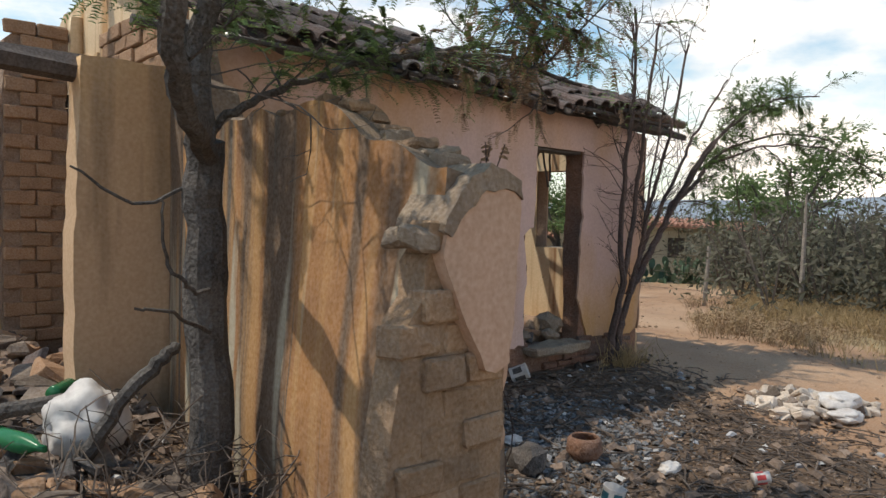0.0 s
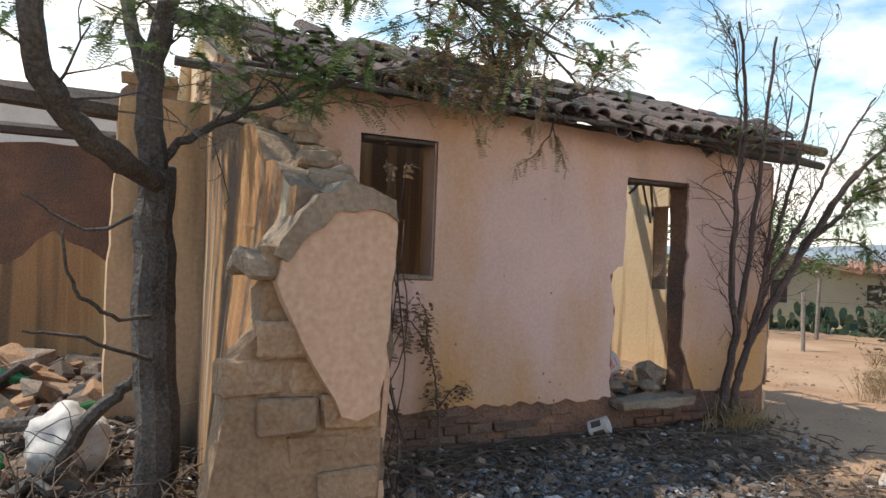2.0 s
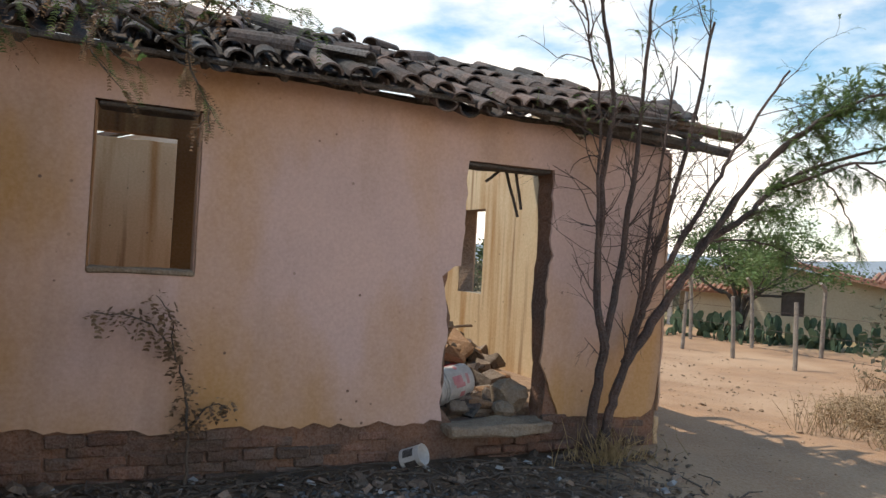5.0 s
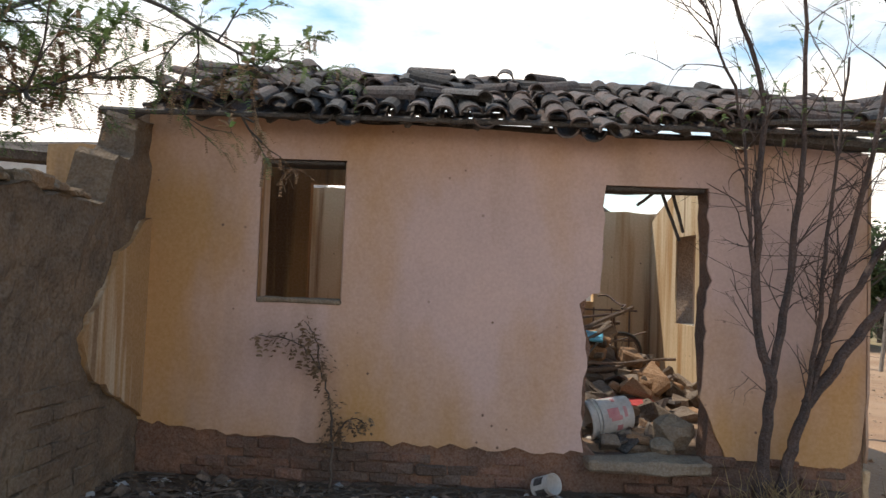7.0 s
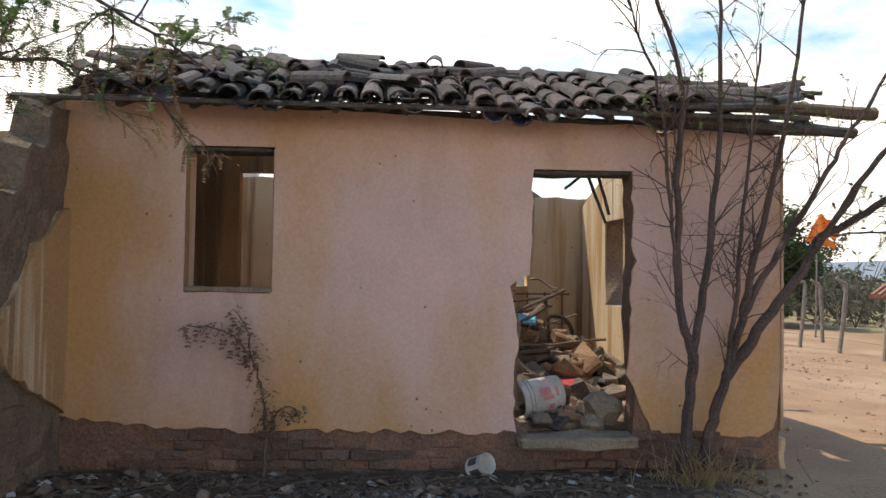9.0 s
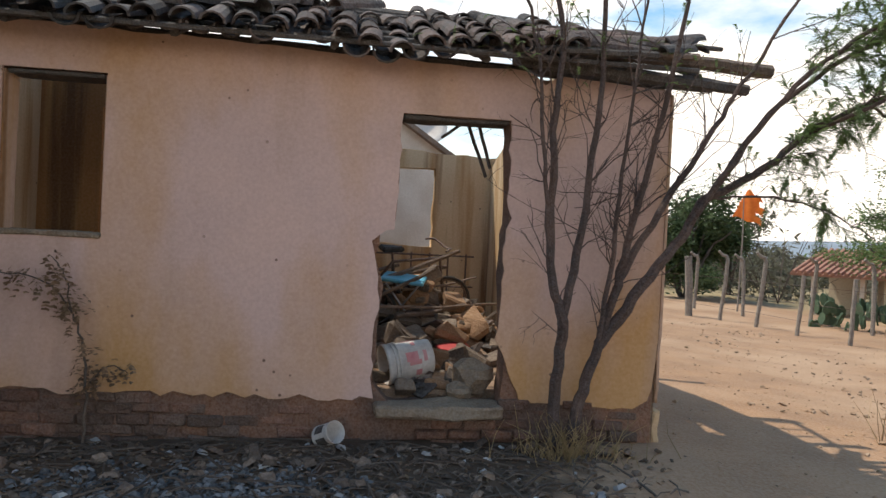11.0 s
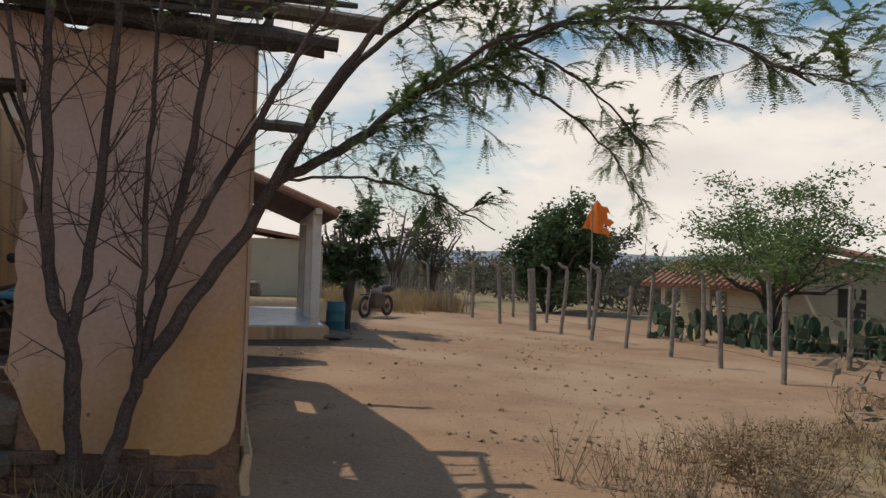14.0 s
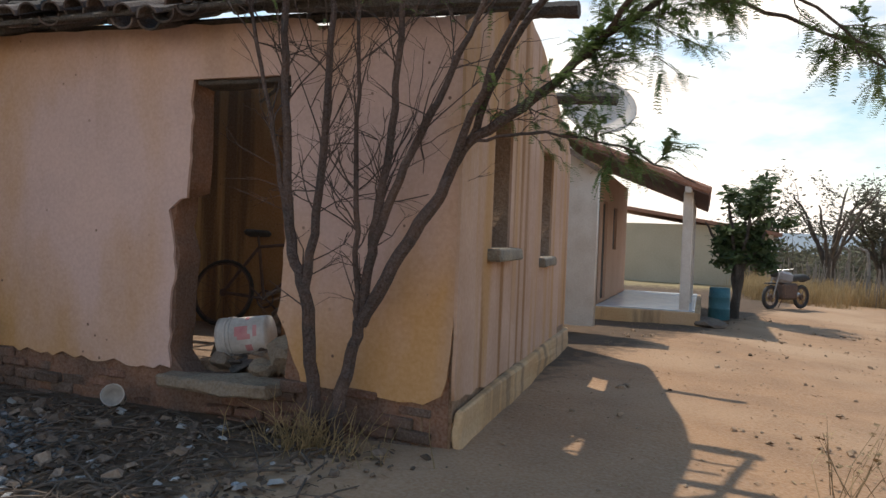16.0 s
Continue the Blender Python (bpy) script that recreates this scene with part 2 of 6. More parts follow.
M_POST = mat("grey_fence_post", (0.20, 0.165, 0.135), (0.30, 0.25, 0.20), 0.95, 10, 1.0, 0.5, 60)
M_DARK = mat("dark_timber", (0.05, 0.035, 0.028), (0.08, 0.055, 0.042), 0.8, 8, 0.8, 0.2, 60)
M_FLOWER = mat("white_flower", (0.75, 0.76, 0.70), (0.68, 0.70, 0.62), 0.7, 5, 0.3, 0, 40, leaf=True)


def ground_material():
    m = mat("bare_earth", (0.38, 0.215, 0.108), (0.30, 0.168, 0.085), 0.97, 1.6, 0.9, 0.8, 45, c3=(0.43, 0.27, 0.155))
    n, l = m.node_tree.nodes, m.node_tree.links
    b = n["Principled BSDF"]
    base = b.inputs["Base Color"].links[0].from_socket
    at = n.new("ShaderNodeVertexColor")
    at.layer_name = "litter"
    pos = n.new("ShaderNodeNewGeometry")
    nz = n.new("ShaderNodeTexNoise")
    nz.inputs["Scale"].default_value, nz.inputs["Detail"].default_value = 5.0, 8
    l.new(pos.outputs["Position"], nz.inputs["Vector"])
    dk = n.new("ShaderNodeMix")
    dk.data_type = "RGBA"
    dk.inputs[6].default_value, dk.inputs[7].default_value = (0.06, 0.042, 0.03, 1), (0.17, 0.115, 0.078, 1)
    l.new(nz.outputs["Fac"], dk.inputs[0])
    sep = n.new("ShaderNodeSeparateColor")
    l.new(at.outputs["Color"], sep.inputs[0])
    out = base
    for k, c in ((0, dk.outputs[2]), (1, (0.085, 0.085, 0.09, 1)), (2, (0.30, 0.235, 0.13, 1))):
        sm = n.new("ShaderNodeMath")
        sm.operation = "MULTIPLY_ADD"
        l.new(nz.outputs["Fac"], sm.inputs[0])
        sm.inputs[1].default_value = 0.9
        l.new(sep.outputs[k], sm.inputs[2])
        mr = n.new("ShaderNodeMapRange")
        mr.inputs[1].default_value, mr.inputs[2].default_value = 0.75, 1.05
        l.new(sm.outputs[0], mr.inputs[0])
        mx = n.new("ShaderNodeMix")
        mx.data_type = "RGBA"
        l.new(mr.outputs[0], mx.inputs[0])
        l.new(out, mx.inputs[6])
        if isinstance(c, tuple):
            mx.inputs[7].default_value = c
        else:
            l.new(c, mx.inputs[7])
        out = mx.outputs[2]
    l.new(out, b.inputs["Base Color"])
    return m


M_GROUND = ground_material()


# ---- builders ----
def mesh_ob(name, verts, faces, material, parent=None, label="", smooth=False):
    me = bpy.data.meshes.new(name)
    me.from_pydata([tuple(v) for v in verts], [], faces)
    me.materials.append(material)
    if smooth:
        me.polygons.foreach_set("use_smooth", [True] * len(me.polygons))
    ob = new(name, me)
    if parent:
        ob.parent = parent
    if label:
        ob["label"] = label
    return ob


def part(name, bm, material, parent, label="", smooth=False):
    me = bpy.data.meshes.new(name)
    bmesh.ops.recalc_face_normals(bm, faces=bm.faces[:])
    bm.to_mesh(me)
    bm.free()
    me.materials.append(material)
    if smooth:
        me.polygons.foreach_set("use_smooth", [True] * len(me.polygons))
    ob = new(name, me)
    ob.parent = parent
    if label:
        ob["label"] = label
    return ob


def thing(name, x, y, z, label, category, group="", kind="", rz=0):
    ob = new(name)
    ob.empty_display_size = 0.1
    ob.matrix_basis = pose(x, y, z, 0, 0, rz)
    return tagged(ob, label, category, group, kind)


def box_bm(sx, sy, sz, m=None, bevel=0.0, rough=0.0, cuts=0, bm=None):
    own = bm or bmesh.new()
    r = bmesh.ops.create_cube(own, size=1, matrix=(m or Matrix()) @ Matrix.Diagonal((sx, sy, sz, 1)))
    if bevel or cuts:
        es = list({e for v in r["verts"] for e in v.link_edges})
        if bevel:
            bmesh.ops.bevel(own, geom=es, offset=bevel, segments=1, affect="EDGES")
        if cuts:
            bmesh.ops.subdivide_edges(own, edges=own.edges[:], cuts=cuts, use_grid_fill=True)
    if rough:
        for v in own.verts:
            v.co += noise.noise_vector(v.co * 9) * rough
    return own


def tube(points, radii, sides=7, wobble=0.0):
    """Verts and faces of a tapered tube along the points."""
    vs, fs = [], []
    pts = [Vector(p) for p in points]
    side = None
    for i, p in enumerate(pts):
        d = (pts[min(i + 1, len(pts) - 1)] - pts[max(i - 1, 0)]).normalized()
        if side is None:
            side = d.orthogonal().normalized()
        side = (side - d * side.dot(d)).normalized()
        up = d.cross(side)
        for k in range(sides):
            a = 2 * math.pi * k / sides
            r = radii[i] * (1 + wobble * noise.noise(p * 5 + Vector((k * 3.1, 0, 0))))
            vs.append(p + (side * math.cos(a) + up * math.sin(a)) * r)
    for i in range(len(pts) - 1):
        for k in range(sides):
            a, b = i * sides + k, i * sides + (k + 1) % sides
            fs.append((a, b, b + sides, a + sides))
    fs.append(tuple(range(sides))[::-1])
    fs.append(tuple(len(vs) - sides + k for k in range(sides)))
    return vs, fs


def join(chunks):
    vs, fs = [], []
    for v, f in chunks:
        o = len(vs)
        vs.extend(v)
        fs.extend(tuple(i + o for i in q) for q in f)
    return vs, fs


def slab(name, outline, holes, thick, m, material, parent=None):
    """A flat wall piece cut to an outline (u across, v up) with holes through it, thick metres behind its face."""
    cu = bpy.data.curves.new(name, "CURVE")
    cu.dimensions, cu.fill_mode, cu.extrude = "2D", "BOTH", thick / 2
    for loop in (outline, *holes):
        sp = cu.splines.new("POLY")
        sp.points.add(len(loop) - 1)
        for p, (u, v) in zip(sp.points, loop):
            p.co = (u, v, 0, 1)
        sp.use_cyclic_u = True
    tmp = bpy.data.objects.new(name, cu)
    scene.collection.objects.link(tmp)
    me = bpy.data.meshes.new_from_object(tmp.evaluated_get(bpy.context.evaluated_depsgraph_get()))
    bpy.data.objects.remove(tmp)
    me.transform(Matrix.Translation((0, 0, -thick / 2)))
    me.transform(m)
    me.name = name
    me.materials.clear()
    me.materials.append(material)
    ob = new(name, me)
    if parent:
        ob.parent = parent
    return ob


def ragged(points, step=0.08, amp=0.03, seed=0):
    """The line through the points, broken up unevenly."""
    rng = random.Random(seed)
    out = []
    for (a, b), (c, d) in zip(points, points[1:]):
        n = max(1, int(math.hypot(c - a, d - b) / step))
        for i in range(n):
            f = i / n
            k = amp if i else amp * 0.3
            out.append((a + (c - a) * f + rng.uniform(-k, k), b + (d - b) * f + rng.uniform(-k, k)))
    out.append(points[-1])
    return out


def facing(x, y, z, yaw):
    """Frame of a wall face: u to the viewer's right, v up, w out of the wall; yaw 0 faces -y."""
    return pose(x, y, z, 90, 0, yaw)


def sstep(a, b, x):
    t = min(1, max(0, (x - a) / (b - a)))
    return t * t * (3 - 2 * t)


def ground_z(x, y):
    z = 0.2 * sstep(-2.6, -0.4, y) * (1 - sstep(11.0, 15.0, x)) * (1 - sstep(6, 12, y) * 0.6)
    z += 0.40 * sstep(-3.4, -1.5, y) * (1 - sstep(4.15, 4.6, x)) * (1 - sstep(5, 9, y))
    z -= 0.13 * sstep(13, 18, x)
    z += 0.03 * noise.noise(Vector((x * 0.7, y * 0.7, 0))) + 0.012 * noise.noise(Vector((x * 3, y * 3, 4)))
    return z


# ---- ground ----
def build_ground():
    def axis(lo, hi, a, b, fine):
        v, out = a, [a]
        while v < b:
            v += fine
            out.append(v)
        s, v = fine, b
        while v < hi:
            s *= 1.35
            v += s
            out.append(v)
        s, v = fine, a
        while v > lo:
            s *= 1.35
            v -= s
            out.insert(0, v)
        return out
    xs, ys = axis(-2500, 2500, -1, 22, 0.16), axis(-2500, 2500, -8, 20, 0.16)
    vs = [(x, y, ground_z(x, y)) for y in ys for x in xs]
    w = len(xs)
    fs = [(j * w + i, j * w + i + 1, (j + 1) * w + i + 1, (j + 1) * w + i) for j in range(len(ys) - 1) for i in range(w - 1)]
    ob = mesh_ob("ground", vs, fs, M_GROUND, smooth=True)
    at = ob.data.color_attributes.new("litter", "FLOAT_COLOR", "POINT")
    vals = []
    for x, y, z in vs:
        litter = (1 - sstep(8.6, 10.2, x - 0.25 * (y + 1))) * sstep(-6.5, -4.5, y) * 0.75
        ash = 0.8 * max(0, 1 - math.hypot((x - 7.0) / 1.4, (y + 1.35) / 0.8))
        grass = 0.7 * max(sstep(13, 16, x) * (1 - sstep(-1.5, 2.5, y - 0.1 * x)), sstep(20, 26, x), sstep(18, 26, y), 1 - sstep(-12, -8, y))
        vals += [litter, ash, grass, 1]
    at.data.foreach_set("color", vals)
    return tagged(ob, "bare reddish earth yard with litter and ash", "ground", kind="structure")


build_ground()

# ---- ruined house: setting ----
FX0, FX1 = 4.74, 10.26          # facade ends
WIN = (5.63, 6.29, 1.55, 2.65)   # window: x0 x1 z0 z1
DOOR = (8.28, 9.06, 0.52, 2.53)  # doorway
BACK = 4.5                       # back wall


def rect(a, b, c, d):
    return [(a, c), (b, c), (b, d), (a, d)]


F0 = facing(0, 0, 0, 0)
wall_front = slab("wall_front", [(FX0, 0.0), (FX1 - 0.02, 0.0), (FX1 - 0.02, 2.82), (FX0, 2.97)],
                  [rect(*WIN), ragged([(8.27, 0.46), (9.09, 0.46), (9.10, 0.9), (9.05, 1.4), (9.08, 2.0), (9.05, 2.53), (8.27, 2.53), (8.26, 1.75), (8.16, 1.72), (8.13, 1.5), (8.2, 1.3), (8.17, 0.9), (8.15, 0.6)], 0.09, 0.012, 2)],
                  0.22, facing(0, 0.012, 0, 0), M_MUD)
tagged(wall_front, "ruined house front wall of adobe brick", "wall", kind="structure")
skirt_l = ragged([(FX0, 0.62), (5.3, 0.56), (5.6, 0.53), (6.2, 0.50), (7.0, 0.51), (7.7, 0.50), (8.16, 0.50)], 0.07, 0.022, 3)
jamb_l = ragged([(8.16, 0.50), (8.13, 0.8), (8.17, 1.2), (8.14, 1.42), (8.10, 1.62), (8.2, 1.70), (8.25, 1.70), (8.26, 1.9), (8.27, 2.2), (8.28, 2.53)], 0.07, 0.015, 4)
jamb_r = ragged([(9.06, 2.53), (9.07, 1.9), (9.10, 1.83), (9.06, 1.75), (9.05, 1.2), (9.02, 0.95), (9.08, 0.85), (9.22, 0.50)], 0.07, 0.012, 5)
skirt_r = ragged([(9.22, 0.50), (9.6, 0.47), (10.08, 0.46), (10.2, 0.52), (10.24, 0.72), (10.25, 0.92), (FX1, 0.96)], 0.07, 0.014, 6)
top_line = ragged([(FX1, 2.84), (9.4, 2.88), (9.3, 2.80), (9.2, 2.89), (FX0, 2.98)], 0.15, 0.012, 7)
skin = slab("plaster", skirt_l + jamb_l[1:] + jamb_r + skirt_r[1:] + top_line, [rect(*WIN)], 0.024, facing(0, -0.012, 0, 0), M_PINK, wall_front)
skin["label"] = "faded pink plaster stained ochre"


def bricks(parent, origin, yaw, u0, u1, v0, v1, lu, lv, depth, material, keep, seed=1, name="brick", rnd=0.012):
    """Brick courses on a wall face; those for which keep(u, v) holds."""
    rng = random.Random(seed)
    meshes = []
    for k in range(6):
        bm = box_bm(lu - 0.012, depth, lv - 0.010, bevel=0.010)
        for v in bm.verts:
            v.co += noise.noise_vector(v.co * 14 + Vector((k * 9.7, 0, 0))) * 0.018
        me = bpy.data.meshes.new(name)
        bmesh.ops.recalc_face_normals(bm, faces=bm.faces[:])
        bm.to_mesh(me)
        bm.free()
        me.materials.append(material)
        meshes.append(me)
    m0 = pose(*origin, 0, 0, yaw)
    row, v = 0, v0
    while v < v1:
        u = u0 - (row % 2) * lu * 0.5
        while u < u1:
            cu, cv = u + lu / 2, v + lv / 2
            if keep(cu, cv):
                ob = new(name, rng.choice(meshes))
                ob.parent = parent
                ob.matrix_basis = m0 @ pose(cu, rng.uniform(-rnd, rnd), cv, rng.uniform(-2, 2), rng.uniform(-1.5, 1.5), rng.uniform(-2, 2))
            u += lu
        v += lv
        row += 1


# side wall with its gable, two window openings
RIDGE_Y, RIDGE_Z = 2.05, 3.90
SIDE = 92.5                      # bearing of the side wall
S0 = facing(FX1, 0, 0, SIDE)
side_out = [(0.02, 0.0), (4.8, 0.0), (4.8, 2.55), (4.6, 2.7), (3.6, 3.0)] + ragged([(3.6, 3.0), (2.6, 3.35), (1.9, 3.45), (0.9, 3.2), (0.02, 2.80)], 0.2, 0.03, 9)[1:]
sw1, sw2 = rect(0.80, 1.40, 1.43, 2.42), rect(2.85, 3.50, 1.34, 2.40)
wall_side = slab("wall_side", side_out, [sw1, sw2], 0.2, S0, M_CORE)
tagged(wall_side, "ruined house side wall of adobe brick", "wall", kind="structure")
side_pl = ragged([(-0.02, 1.02), (0.0, 0.5), (0.9, 0.45), (4.8, 0.42)], 0.12, 0.015, 11) + [(4.8, 2.55), (4.6, 2.7), (3.6, 3.0)] + ragged([(3.6, 2.98), (2.6, 3.33), (1.9, 3.43), (0.9, 3.18), (-0.02, 2.80)], 0.2, 0.03, 9)[1:]
p = slab("plaster", side_pl, [sw1, sw2], 0.02, facing(FX1 + 0.022, 0, 0, SIDE), M_PINKN, wall_side)
p["label"] = "pink plaster streaked ochre and cracked"
p = slab("plaster", [(-4.7, 0.5), (-0.25, 0.5), (-0.25, 2.75), (-0.9, 3.1), (-1.9, 3.4), (-2.6, 3.3), (-3.6, 2.98), (-4.7, 2.6)], [[(-u, v) for u, v in sw1], [(-u, v) for u, v in sw2]], 0.02, facing(FX1 - 0.222, 0, 0, SIDE - 180), M_CREAM, wall_side)
p["label"] = "cream plaster with rain streaks"
# plinth of the side wall
part("plinth", box_bm(0.07, 4.8, 0.36, pose(FX1 + 0.04 - 0.106, 2.43, 0.26, 0, 0, SIDE - 90), bevel=0.015, rough=0.02, cuts=5), M_OCHRE, wall_side, "chipped ochre cement plinth")

# back wall with its hatch opening
bk = [(4.9, 0.3), (9.95, 0.3), (9.95, 2.80)] + ragged([(9.95, 2.80), (9.2, 2.80), (8.6, 2.84), (7.4, 2.95), (6.2, 3.0), (4.9, 3.0)], 0.15, 0.02, 12)[1:]
hatch = ragged([(8.36, 1.58), (9.07, 1.55), (9.08, 2.6), (8.37, 2.6), (8.36, 1.58)], 0.12, 0.012, 13)[:-1]
wall_back = slab("wall_back", bk, [hatch], 0.2, facing(0, BACK, 0, 0), M_CREAM)
tagged(wall_back, "roofless back wall with cream plaster and a hatch opening", "wall", kind="structure")
# neighbouring room's wall behind the hatch with its gable
wall_rear = slab("wall_rear", [(4.9, 0.3), (10.2, 0.3), (10.2, 2.5), (9.6, 3.05), (7.9, 4.05), (6.2, 3.4), (4.9, 3.0)], [], 0.2, facing(0, BACK + 1.9, 0, 0), M_LIME)
tagged(wall_rear, "pale pink limewashed wall of the rear room", "wall", kind="structure")
for (xa, za), (xb, zb) in (((7.9, 4.08), (10.2, 2.56)), ((7.9, 4.08), (4.9, 3.03))):
    d = Vector((xb - xa, 0, zb - za))
    o = part("rafter", box_bm(d.length, 0.34, 0.07, pose((xa + xb) / 2, BACK + 1.86, (za + zb) / 2, 0, -math.degrees(math.atan2(d.z, d.x)), 0)), M_WOOD, wall_rear)

# inner cross wall with its doorway, room's left wall, floor
wall_inner = slab("wall_inner", [(5.0, 0.3), (5.56, 0.3), (5.56, 2.76), (6.27, 2.76), (6.27, 0.3), (7.92, 0.3), (7.92, 2.95)] + ragged([(7.92, 2.95), (7.4, 3.0), (6.9, 3.12), (6.3, 3.08), (5.8, 3.15), (5.0, 3.05)], 0.15, 0.03, 15)[1:], [], 0.14, facing(0, 2.2, 0, 0), M_STREAKB)
tagged(wall_inner, "ochre brown inner wall with a doorway and streaks", "wall", kind="structure")
wall_end = slab("wall_stub", [(2.36, 0.3), (BACK, 0.3), (BACK, 2.9), (2.36, 2.95)], [], 0.14, facing(7.92, 0, 0, 90), M_OCHRE)
tagged(wall_end, "ochre plastered return wall of the inner room", "wall", kind="structure")
wall_left = slab("wall_left", [(0.2, 0.1), (6.5, 0.1), (6.5, 2.9)] + ragged([(6.5, 2.9), (4.6, 3.0), (3.4, 3.75), (2.1, 3.85), (1.0, 3.5), (0.2, 3.1)], 0.2, 0.04, 14)[1:], [], 0.2, facing(5.0, 0, 0, 90), M_CREAM)
tagged(wall_left, "tall left gable wall of adobe with worn cream plaster", "wall", kind="structure")
fl = mesh_ob("floor", *(lambda b: ([v.co.copy() for v in b.verts], [tuple(v.index for v in f.verts) for f in b.faces]))(box_bm(5.2, BACK - 0.25, 0.3, pose(7.5, 2.42, 0.36))), M_CORE)
tagged(fl, "dirt floor of the ruined front room", "floor", kind="structure")
sill = thing("door_sill", 8.62, -0.03, 0.44, "broken grey cement door sill", "sill", kind="structure")
part("slab", box_bm(0.92, 0.3, 0.085, bevel=0.015, rough=0.03, cuts=4), M_GREYB, sill)
# window trim
wt = thing("window_1", 5.96, 0, 1.55, "empty window opening with pale cement sill", "window", kind="structure")
part("window_sill", box_bm(0.655, 0.25, 0.04, pose(0, 0.095, 0.012), bevel=0.01, rough=0.01, cuts=2), M_GREYB, wt)
for sx, w in ((-0.322, 0.035), (0.322, 0.03)):
    part("reveal", box_bm(0.014, 0.21, 1.09, pose(sx, 0.115, 0.545), bevel=0.004), M_PINKN, wt)
part("lintel", box_bm(0.61, 0.22, 0.03, pose(0, 0.12, 1.08), bevel=0.01, rough=0.012, cuts=2), M_BURNT, wt, "charred timber lintel")
dt = thing("door_lintel", 8.665, 0.12, 2.51, "charred timber lintel over the doorway", "lintel", kind="structure")
part("beam", box_bm(0.77, 0.2, 0.035, bevel=0.01, rough=0.015, cuts=3), M_BURNT, dt)
for sy, sz, n_ in ((1.10, 1.43, 1), (3.17, 1.34, 2)):
    ws = thing("window_%d" % (n_ + 1), FX1 - 0.0437 * sy, sy, sz, "empty side window opening with a concrete sill", "window", kind="structure", rz=SIDE - 90)
    part("window_sill", box_bm(0.26, 0.82 if n_ == 1 else 0.75, 0.09, pose(-0.04 + (0.03 if n_ == 1 else 0), 0, -0.045), bevel=0.012, rough=0.015, cuts=2), M_GREY, ws)

# broken cross wall in front
def cross_wall():
    """A tapering wall that runs forward from the facade and ends in a broken brick pier."""
    vs, fs = [], []
    n, mlev = 60, 30
    def top(f):
        y = 2.93 * f
        z = 2.26 - 0.17 * sstep(2.1, 2.45, y) - 0.14 * sstep(2.5, 2.93, y)
        z += 0.36 * (1 - sstep(0.5, 0.66, y)) + 0.33 * (1 - sstep(0.2, 0.32, y))
        return z + 0.06 * noise.noise(Vector((f * 11, 0, 1)))
    for i in range(n + 1):
        f = i / n
        y = -2.93 * f
        xl, xr = 4.52 - 0.40 * f, 4.76 - 0.14 * f
        for k in range(mlev + 1):
            z = top(f) * k / mlev
            vs.append((xl + 0.18 * f * f * sstep(0.7, 2.1, z) + 0.012 * noise.noise(Vector((y * 2, z * 2, 0))), y, z))
        for k in range(mlev + 1):
            z = top(f) * k / mlev
            vs.append((xr + 0.03 * noise.noise(Vector((y * 3, z * 3, 5))) + 0.025 * noise.noise(Vector((y * 9, z * 13, 5))), y, z - (0.06 if k == mlev else 0)))
    w = 2 * (mlev + 1)
    L, R = [], []
    for i in range(n):
        for k in range(mlev):
            a = i * w + k
            L.append((a, a + w, a + w + 1, a + 1))
            a += mlev + 1
            R.append((a + 1, a + w + 1, a + w, a))
        a, b = i * w + mlev, i * w + w - 1
        R.append((a, a + w, b + w, b))
    a = n * w
    for k in range(mlev):
        R.append((a + k, a + k + mlev + 1, a + k + mlev + 2, a + k + 1))
    ob = mesh_ob("wall_cross", vs, L + R, M_STREAK)
    ob.data.materials.append(M_DAUB)
    for i, pol in enumerate(ob.data.polygons):
        pol.material_index = 0 if i < len(L) else 1
    return tagged(ob, "broken adobe cross wall, ochre plaster streaked grey", "wall", kind="structure")


wall_cross = cross_wall()
# plaster left on the end face and on the right face
end_pl = slab("plaster", ragged([(4.25, 1.73), (4.23, 1.65), (4.29, 1.52), (4.35, 1.41), (4.42, 1.30), (4.45, 1.24), (4.50, 1.22), (4.575, 1.25), (4.60, 1.5), (4.61, 1.86), (4.50, 1.90), (4.40, 1.88), (4.31, 1.80), (4.25, 1.73)], 0.05, 0.008, 21)[:-1], [], 0.06, facing(0, -2.995, 0, 0), M_ENDPL, wall_cross)
end_pl["label"] = "large flake of dirty pink plaster on the broken end"
rp = slab("plaster", ragged([(-2.94, 0.9), (-2.5, 0.8), (-2.3, 1.2), (-2.4, 1.7), (-2.94, 1.85), (-2.94, 0.9)], 0.08, 0.03, 22)[:-1], [], 0.02, facing(4.762, 0, 0, 87.3), M_ENDPL, wall_cross)
rp2 = slab("plaster", ragged([(0, 0.62), (0, 2.16), (-0.12, 2.12), (-0.3, 1.95), (-0.48, 1.87), (-0.58, 1.64), (-0.70, 1.5), (-0.88, 1.29), (-0.77, 1.06), (-0.5, 0.9), (-0.34, 0.83), (0, 0.62)], 0.07, 0.02, 23)[:-1], [], 0.05, facing(4.80, 0, 0, 87.3), M_STREAKW, wall_cross)
cap = slab("cap", ragged([(4.22, 1.73), (4.28, 1.83), (4.35, 1.92), (4.44, 1.97), (4.60, 1.92), (4.615, 1.85), (4.52, 1.885), (4.42, 1.875), (4.33, 1.80), (4.26, 1.71), (4.22, 1.73)], 0.035, 0.010, 24)[:-1], [], 0.26, facing(0, -3.005, 0, 0), M_GREYB, wall_cross)
cap["label"] = "crumbling grey cement cap"
